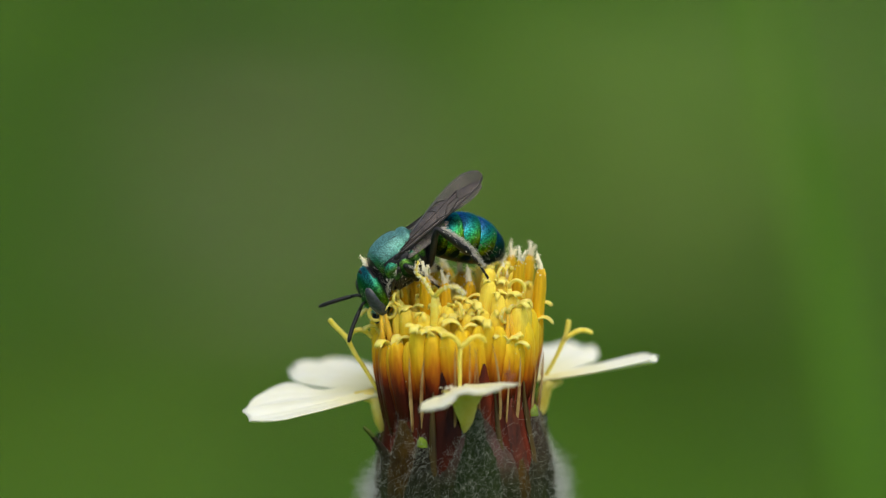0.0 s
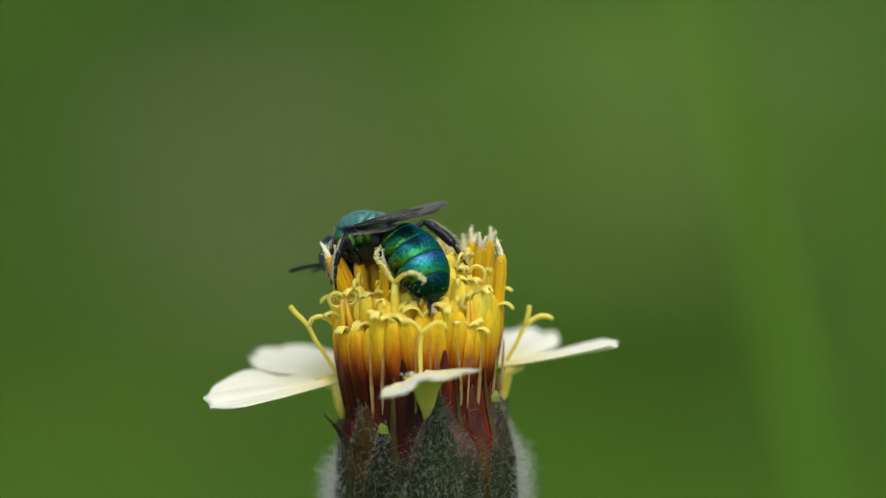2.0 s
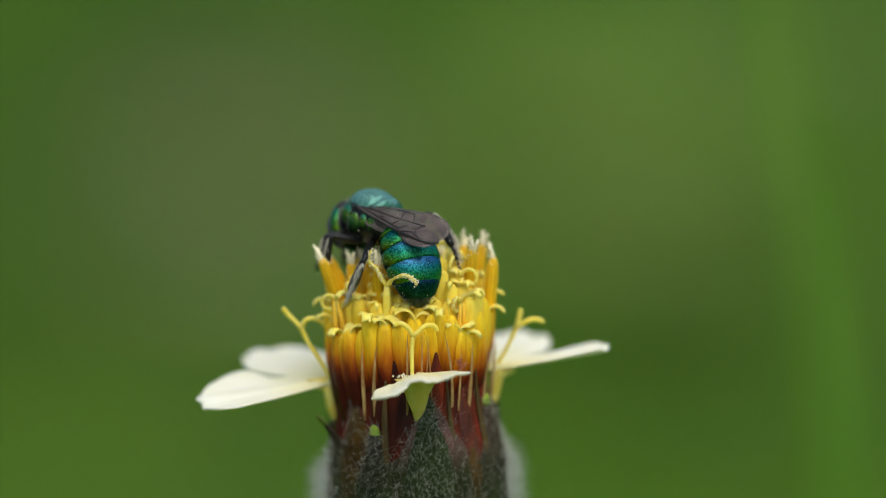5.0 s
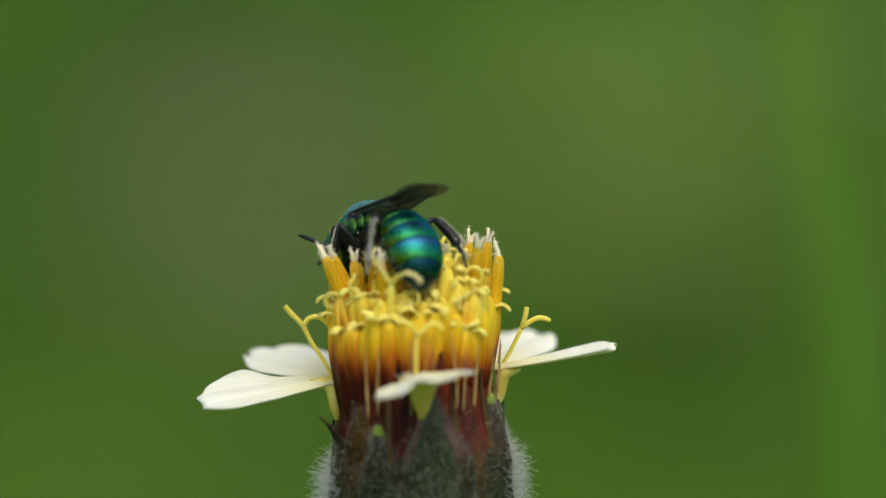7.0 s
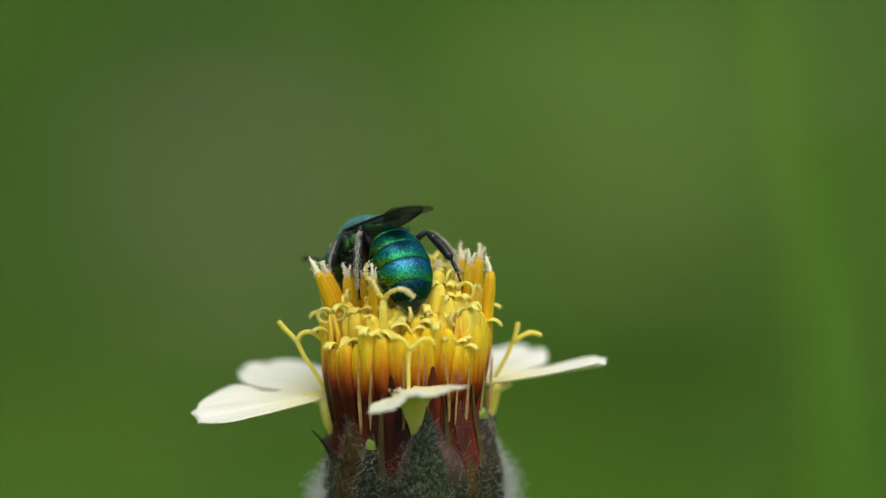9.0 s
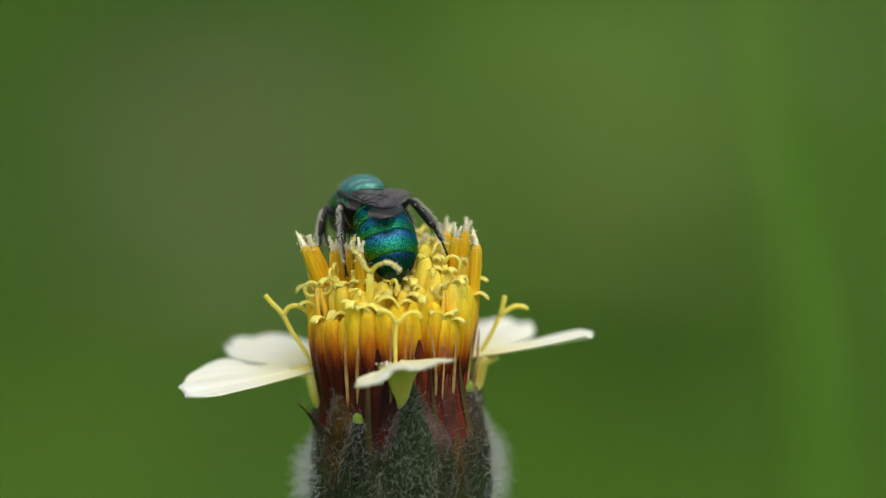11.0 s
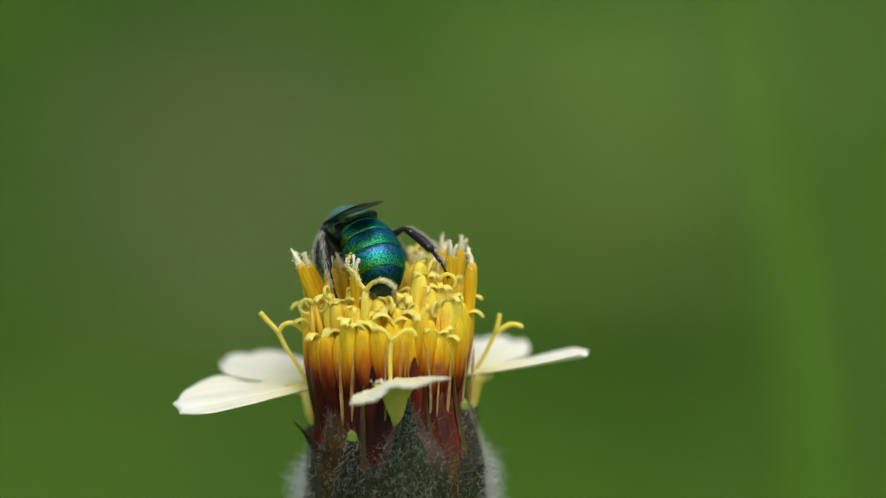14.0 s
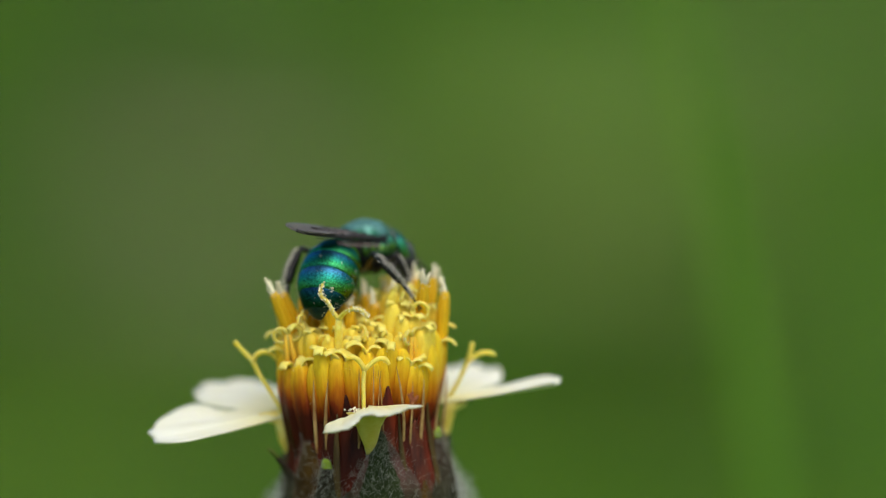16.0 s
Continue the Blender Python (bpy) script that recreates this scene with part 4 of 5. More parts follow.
def oval(bm, at, size, nu=24, nv=16, mat=0):
    rings = []
    for i in range(1, nv):
        q = math.pi * i / nv
        rings.append([Vector(at) + Vector((math.cos(q) * size[0], math.sin(q) * math.cos(a) * size[1], math.sin(q) * math.sin(a) * size[2]))
                      for a in (2 * math.pi * k / nu for k in range(nu))])
    loft(bm, rings, mat=mat)


def dusting(rnd, bm, points, size=(0.018, 0.045)):
    for p in points:
        blob(bm, p, rnd.uniform(*size))


def thorax_part():
    xs = [1.28, 1.2, 1.05, 0.8, 0.45, 0.1, -0.25, -0.40, -0.46, -0.55, -0.75, -0.88, -0.95, -1.1, -1.25, -1.32]
    top = [0.25, 0.52, 0.80, 1.0, 1.12, 1.16, 1.11, 1.05, 0.98, 1.06, 1.0, 0.82, 0.70, 0.45, 0.15, 0.02]
    low = [-0.25, -0.42, -0.62, -0.8, -0.9, -0.94, -0.94, -0.93, -0.93, -0.9, -0.84, -0.78, -0.74, -0.64, -0.46, -0.38]
    wide = [0.32, 0.58, 0.82, 0.98, 1.06, 1.08, 1.05, 1.01, 0.97, 1.0, 0.93, 0.86, 0.8, 0.66, 0.42, 0.28]
    bm, n, rings = bmesh.new(), 36, []
    for x, t, l, w in zip(xs, top, low, wide):
        mid, ring = l + (t - l) * 0.42, []
        for k in range(n):
            a = 2 * math.pi * k / n
            c, s = math.cos(a), math.sin(a)
            groove = 1 - 0.05 * math.exp(-((abs(math.degrees(a) % 180 - 90) - 58) / 7) ** 2)
            ring.append((x, w * abs(c) ** 0.9 * (1 if c > 0 else -1) * groove, mid + ((t - mid) if s > 0 else (mid - l)) * abs(s) ** 0.9 * (1 if s > 0 else -1) * groove))
        rings.append(ring)
    loft(bm, rings)
    for f in bm.faces:
        c = f.calc_center_median()
        if c.x > 1.0 or c.x < -0.8 and c.z < 0.1 or c.z < -0.7 or abs(c.y) > 0.55 and c.z < 0.5 and c.x < 0.75:
            f.material_index = 1
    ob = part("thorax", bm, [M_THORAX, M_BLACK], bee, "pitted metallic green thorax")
    for side in (1, -1):
        bm = bmesh.new()
        oval(bm, (0.16, side * 0.98, 0.46), (0.17, 0.08, 0.12), 14, 10)
        part("tegula", bm, M_BLACK, ob)
        for at, size in (((0.60, 0.93, 0.02), (0.36, 0.19, 0.44)), ((0.08, 1.00, -0.16), (0.32, 0.20, 0.46)), ((-0.40, 0.95, 0.02), (0.22, 0.18, 0.36)), ((-0.76, 0.85, 0.06), (0.18, 0.16, 0.32))):
            bm = bmesh.new()
            oval(bm, (at[0], side * at[1], at[2]), size, 18, 12)
            part("side_plate", bm, M_FLANK, ob, "pitted dark green plate")
        bm = bmesh.new()
        tube(bm, [(x, side * 0.42, 1.052 - 0.16 * (x - 0.02) ** 2) for x in (-0.36, -0.2, 0.0, 0.2, 0.36)], [0.008, 0.018, 0.02, 0.018, 0.008], 6)
        part("furrow", bm, M_BLACK, ob, "fine dark furrow")
        bm = bmesh.new()
        oval(bm, (0.98, side * 0.84, -0.12), (0.07, 0.03, 0.06), 10, 8)
        part("pronotal_lobe", bm, M_DUST, ob, "pale lobe")
    bm = bmesh.new()
    oval(bm, (-0.66, 0, 0.66), (0.26, 0.70, 0.37), 24, 14)
    part("scutellum", bm, M_THORAX, ob)
    bm = bmesh.new()
    rnd = random.Random(3)
    pts = []
    for _ in range(90):    # thickest on the collar and low on the flanks
        a = rnd.choice((0.0, math.pi)) + rnd.gauss(0, 0.45)
        x = rnd.triangular(-0.6, 1.15, 1.0)
        w = 1.12 * math.sqrt(max(0.2, 1 - (x / 1.45) ** 2))
        pts.append((x, w * math.cos(a), -0.05 + 0.94 * w * math.sin(a)))
    dusting(rnd, bm, pts, (0.010, 0.030))
    part("pollen", bm, M_DUST, ob, kind="stuff")
    bm = bmesh.new()
    for _ in range(420):    # pale hairs on the flanks and the collar
        a = rnd.choice((0.0, math.pi)) + rnd.uniform(-0.9, 0.75)
        x = rnd.triangular(0.3, 1.3, 1.2)
        w = 1.0 * math.sqrt(max(0.1, 1 - (x / 1.5) ** 2))
        q = Vector((x, w * math.cos(a), 0.02 + w * math.sin(a)))
        tube(bm, [q, q + Vector((rnd.uniform(-.08, .08), 0.19 * math.cos(a) + rnd.uniform(-.06, .06), 0.19 * math.sin(a) + rnd.uniform(-.08, .08)))], [0.007, 0.002], 3)
    part("hairs", bm, M_HAIR, ob, kind="stuff")
    return ob


thorax_part()
bm = bmesh.new()
oval(bm, (1.2, 0, -0.25), (0.4, 0.62, 0.6), 16, 10)
oval(bm, (-1.32, 0, -0.22), (0.22, 0.4, 0.36), 16, 10)
oval(bm, (0.15, 0, -0.78), (0.9, 0.66, 0.3), 20, 12)
part("underside", bm, M_BLACK, bee, "black hairy underside")


antennae = {}


def head_part():
    bm = bmesh.new()
    rings, n = [], 32
    for x, w, h in [(0.05, 0.35, 0.3), (0.10, 0.75, 0.66), (0.2, 1.0, 0.92), (0.36, 1.12, 1.06), (0.54, 1.1, 1.04), (0.72, 0.98, 0.94), (0.88, 0.74, 0.72), (0.97, 0.4, 0.42), (1.0, 0.12, 0.12)]:
        rings.append([(x - 0.12 * math.sin(a), w * math.cos(a), -0.3 + h * math.sin(a)) for a in (2 * math.pi * k / n for k in range(n))])
    loft(bm, rings)
    for f in bm.faces:
        if f.calc_center_median().x < 0.2:
            f.material_index = 1
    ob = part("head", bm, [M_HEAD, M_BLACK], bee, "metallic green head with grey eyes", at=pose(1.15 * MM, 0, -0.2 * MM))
    rnd = random.Random(8)
    for side in (1, -1):
        bm = bmesh.new()
        oval(bm, (0.66, side * 0.74, -0.46), (0.34, 0.37, 0.72), 20, 14)
        part("compound_eye", bm, M_EYE, ob, "grey oval eye")
        bm = bmesh.new()
        tube(bm, [(0, 0, 0), (0.25, side * 0.12, 0.1), (0.5, side * 0.2, 0.05)], [0.07, 0.06, 0.07], 8)
        pts = [Vector((0.5, side * 0.2, 0.05)).lerp(Vector((1.75, side * 0.60, -0.36)), i / 8) + Vector((0.12 * math.sin(i / 8 * 3.1), 0, 0)) for i in range(9)]
        tube(bm, pts, [0.075, 0.085, 0.09, 0.085, 0.092, 0.087, 0.093, 0.085, 0.05], 9)
        antennae[side] = part("antenna", bm, M_BLACK, ob, "black elbowed antenna", at=pose(0.9 * MM, side * 0.22 * MM, -0.4 * MM))
        bm = bmesh.new()
        tube(bm, [(0.8, side * 0.35, -1.15), (1.0, side * 0.3, -1.35), (1.08, side * 0.1, -1.48)], [0.12, 0.1, 0.04], 7)
        part("mandible", bm, M_BLACK, ob)
    bm = bmesh.new()
    for y in (-0.16, 0, 0.16):
        blob(bm, (0.5, y, 0.70 - abs(y) * 0.3), 0.07, 2)
    part("ocelli", bm, M_BLACK, ob)
    bm = bmesh.new()
    dusting(rnd, bm, [(0.36 + 0.60 * math.cos(q), 1.08 * math.sin(q) * math.cos(a), -0.3 + 1.02 * math.sin(q) * math.sin(a) - 0.08 * math.sin(a)) for q, a in ((rnd.uniform(0.2, 1.3), rnd.uniform(0, 6.28)) for _ in range(60))], (0.010, 0.028))
    part("pollen", bm, M_DUST, ob, kind="stuff")
    return ob


bee_head = head_part()

# abdomen: a curved line that bends down, one plate after another
ABD_LONG, ABD_BEND, ABD_N = 3.65, 48, 60
abd_line, p = [Vector((0, 0, 0))], Vector((0, 0, 0))
for i in range(ABD_N):
    a = radians(ABD_BEND) * (i + 0.5) / ABD_N
    p = p + Vector((-math.cos(a), 0, -math.sin(a))) * (ABD_LONG / ABD_N)
    abd_line.append(p)


def abd_frame(u):
    i = min(max(u, 0), 1) * ABD_N
    k = min(int(i), ABD_N - 1)
    c = abd_line[k].lerp(abd_line[k + 1], i - k)
    return Matrix.Translation(c) @ Matrix.Rotation(-radians(ABD_BEND) * u, 4, "Y")


def abd_radius(u):
    return 1.19 * between(u, [0, 0.05, 0.12, 0.25, 0.42, 0.6, 0.75, 0.87, 0.95, 1.0], [0.35, 0.60, 0.80, 0.95, 1.02, 0.98, 0.81, 0.56, 0.32, 0.08])


bm = bmesh.new()
rings = []
for i in range(13):
    u = i / 12
    r = abd_radius(u) * 0.9
    f = abd_frame(u)
    rings.append([f @ Vector((0, r * math.cos(2 * math.pi * j / 20), 0.84 * r * math.sin(2 * math.pi * j / 20) - 0.05)) for j in range(20)])
loft(bm, rings)
abdomen = part("abdomen", bm, M_BLACK, bee, "banded metallic green and blue abdomen", at=pose(-1.25 * MM, 0, 0.05 * MM))
bounds = [0.0, 0.13, 0.30, 0.49, 0.70, 0.87, 1.0]
for k in range(6):
    u0, u1 = bounds[k], min(1.0, bounds[k + 1] + 0.03)
    frame0 = abd_frame((u0 + u1) / 2)
    back = frame0.inverted()
    bm, rings, n = bmesh.new(), [], 40
    for v, puff in [(0.0, -0.06), (0.08, -0.01), (0.25, 0.02), (0.5, 0.04), (0.72, 0.05), (0.88, 0.05), (0.97, 0.035), (1.0, -0.03)]:
        u = u0 + (u1 - u0) * v
        r = abd_radius(u) + puff * (1 if k < 5 else 0.4)
        f = back @ abd_frame(u)
        ring = []
        for j in range(n):
            a = 2 * math.pi * j / n
            ring.append(f @ Vector((0, r * math.cos(a), 0.87 * r * math.sin(a) * (1 if math.sin(a) > 0 else 0.85))))
        rings.append(ring)
    loft(bm, rings)
    m = frame0.copy()
    m.translation = m.translation * MM
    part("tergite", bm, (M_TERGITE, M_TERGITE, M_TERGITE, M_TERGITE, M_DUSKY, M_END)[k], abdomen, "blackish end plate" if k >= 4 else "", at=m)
rnd = random.Random(21)
bm = bmesh.new()
for _ in range(48):
    u = rnd.triangular(0.15, 0.98, 0.85)
    a = rnd.uniform(0, math.pi)
    f = abd_frame(u)
    blob(bm, f @ Vector((0, (abd_radius(u) + 0.03) * math.cos(a), 0.87 * (abd_radius(u) + 0.03) * math.sin(a))), rnd.choice((0.010, 0.012, 0.016, 0.03)))
part("pollen", bm, M_DUST, abdomen, kind="stuff")
bm = bmesh.new()
for _ in range(110):    # pale fringe along the flanks and the end
    u = rnd.uniform(0.3, 0.98)
    a = rnd.choice((0, math.pi)) + rnd.uniform(-0.5, 0.2) * 1.0
    f = abd_frame(u)
    q = f @ Vector((0, abd_radius(u) * math.cos(a), 0.87 * abd_radius(u) * math.sin(a)))
    o = f @ Vector((-0.10, (abd_radius(u) + 0.08) * math.cos(a), 0.87 * (abd_radius(u) + 0.07) * math.sin(a) - 0.04))
    tube(bm, [q, o], [0.009, 0.003], 3)
part("hairs", bm, M_HAIR, abdomen, kind="stuff")


def wing_part(side):
    """Root at the origin, tip along -x, leading edge outwards."""
    def edge(u):
        lead = between(u, [0, 0.15, 0.5, 0.8, 0.92, 0.97, 1.0], [0.06, 0.16, 0.26, 0.24, 0.14, 0.0, -0.25])
        trail = between(u, [0, 0.1, 0.3, 0.55, 0.75, 0.88, 0.95, 1.0], [-0.22, -0.42, -0.80, -1.2, -1.4, -1.36, -1.15, -0.7])
        return lead, trail
    bm, rows = bmesh.new(), []
    for i in range(25):
        u = i / 24
        l, t = edge(u)
        rows.append([Vector((-4.75 * u, side * (l + 0.86 * (t - l) * j / 8), 0.10 * math.sin(math.pi * j / 8) * math.sin(math.pi * u) + 0.015 * math.sin(9 * u + j))) for j in range(9)])
    sheet(bm, rows, 0.02)
    ob = part("forewing", bm, M_WING, bee, "smoky translucent wing with dark veins")
    def vein(pts, r):
        vb = bmesh.new()
        q = []
        for u, s in pts:
            l, t = edge(u)
            q.append(Vector((-4.75 * u, side * (l + 0.86 * (t - l) * s), 0.10 * math.sin(math.pi * s) * math.sin(math.pi * u) + 0.008)))
        tube(vb, q, r, 5)
        part("vein", vb, M_VEIN, ob)
    vein([(i / 12 * 0.98, 0.01) for i in range(13)], 0.045)
    vein([(0.02, 0.3), (0.25, 0.2), (0.5, 0.12), (0.56, 0.03)], 0.03)
    vein([(0.05, 0.5), (0.2, 0.48), (0.42, 0.42), (0.62, 0.45), (0.75, 0.5)], 0.026)
    vein([(0.06, 0.8), (0.25, 0.8), (0.45, 0.86), (0.55, 0.8)], 0.022)
    vein([(0.30, 0.2), (0.34, 0.44)], 0.022)
    vein([(0.45, 0.16), (0.50, 0.42), (0.48, 0.6), (0.46, 0.84)], 0.022)
    vein([(0.53, 0.1), (0.60, 0.3), (0.62, 0.45), (0.6, 0.65), (0.55, 0.8)], 0.022)
    vein([(0.56, 0.03), (0.68, 0.16), (0.80, 0.08), (0.84, 0.01)], 0.026)
    vein([(0.60, 0.3), (0.70, 0.3), (0.72, 0.17)], 0.022)
    vein([(0.70, 0.3), (0.74, 0.48)], 0.022)
    hb, rows = bmesh.new(), []
    for i in range(17):
        u = i / 16
        l = between(u, [0, 0.3, 0.8, 1], [0.04, 0.12, 0.1, -0.15])
        t = between(u, [0, 0.25, 0.6, 0.9, 1], [-0.06, -0.7, -0.95, -0.6, -0.2])
        rows.append([Vector((-0.25 - 2.2 * u, side * (l + (t - l) * j / 6 + 0.34), -0.24 - 0.10 * u + 0.05 * math.sin(math.pi * j / 6))) for j in range(7)])
    sheet(hb, rows, 0.016)
    part("hindwing", hb, M_CLEAR_WING, ob, "smaller clear hind wing")
    return ob


wings = {1: wing_part(1), -1: wing_part(-1)}

# legs: hip, length of thigh, length of shin with foot, thickness
LEGS = {"hind": ((-0.75, 0.6, -0.75), 1.85, 1.7, 1.3, 0.185), "mid": ((-0.05, 0.65, -0.9), 1.25, 1.2, 0.95, 0.185), "fore": ((0.7, 0.5, -0.8), 1.1, 1.0, 0.85, 0.18)}


def leg_parts(kind, side):
    hip, thigh, shin, foot, thick = LEGS[kind]
    rnd = random.Random(len(kind) * 3 + side)
    bm = bmesh.new()
    tube(bm, [(-0.1, 0, 0), (0.1, 0, 0), (thigh * 0.4, 0, 0), (thigh * 0.8, 0, 0), (thigh, 0, 0), (thigh + 0.05, 0, 0)], [thick * 0.5, thick * 0.9, thick, thick * 0.75, thick * 0.55, thick * 0.2], 10)
    upper = part("femur", bm, M_BLACK, bee)
    w = 1.15 if kind == "hind" else 0.85
    reach = shin + foot

    def bow(x):
        """The shin and the foot form an arch."""
        return 0.09 * reach * math.sin(math.pi * min(1.0, max(0.0, x / reach)))
    bm = bmesh.new()
    tube(bm, [(x, 0, bow(x)) for x in (-0.03, 0.05, shin * 0.3, shin * 0.6, shin * 0.9, shin)], [thick * 0.3, thick * 0.55, thick * w * 0.8, thick * w * 0.95, thick * w * 0.85, thick * 0.4], 10)
    lower = part("tibia", bm, M_BLACK, bee, "black leg dusted with pale pollen")
    bm = bmesh.new()
    tube(bm, [(x, 0, bow(x)) for x in (shin - 0.03, shin + foot * 0.22, shin + foot * 0.45)], [thick * 0.45, thick * 0.5, thick * 0.36], 8)
    for k in range(3):
        x = shin + foot * (0.47 + 0.14 * k)
        tube(bm, [(x, 0, bow(x)), (x + foot * 0.12, 0, bow(x + foot * 0.12))], [thick * 0.2, thick * 0.3], 7)
    for s in (1, -1):
        x = shin + foot * 0.89
        tube(bm, [(x, 0, bow(x)), (x + 0.08, s * 0.06, bow(x + 0.08)), (x + foot * 0.11, s * 0.09, -0.05)], [0.04, 0.03, 0.01], 5)
    part("tarsus", bm, M_BLACK, lower)
    bm, brush = bmesh.new(), 0.21 if kind == "hind" else 0.15
    for _ in range(360 if kind == "hind" else 170):    # pale brush of hairs
        x, a = rnd.uniform(0.05, shin + foot * 0.5), math.pi / 2 + rnd.gauss(0, 0.3)
        r = thick * (w if x < shin else 0.5) * 0.8
        q = Vector((x, r * math.cos(a), bow(x) + r * math.sin(a)))
        tube(bm, [q, q + Vector((0.15, brush * math.cos(a) * rnd.uniform(0.4, 1.0), brush * math.sin(a) * rnd.uniform(0.4, 1.0)))], [0.0068, 0.002], 3)
    part("hairs", bm, M_FRINGE, lower, kind="stuff")
    bm = bmesh.new()
    pts = []
    for _ in range(22 if kind == "hind" else 14):
        x, a = rnd.uniform(0.0, shin + foot * 0.6), rnd.uniform(0.2, math.pi - 0.2)
        r = thick * (w if x < shin else 0.5) * 0.85
        pts.append((x, r * math.cos(a), bow(x) + r * math.sin(a)))
    dusting(rnd, bm, pts, (0.016, 0.035))
    part("pollen", bm, M_DUST, lower, kind="stuff")
    return upper, lower


legs = {(kind, side): leg_parts(kind, side) for kind in LEGS for side in (1, -1)}


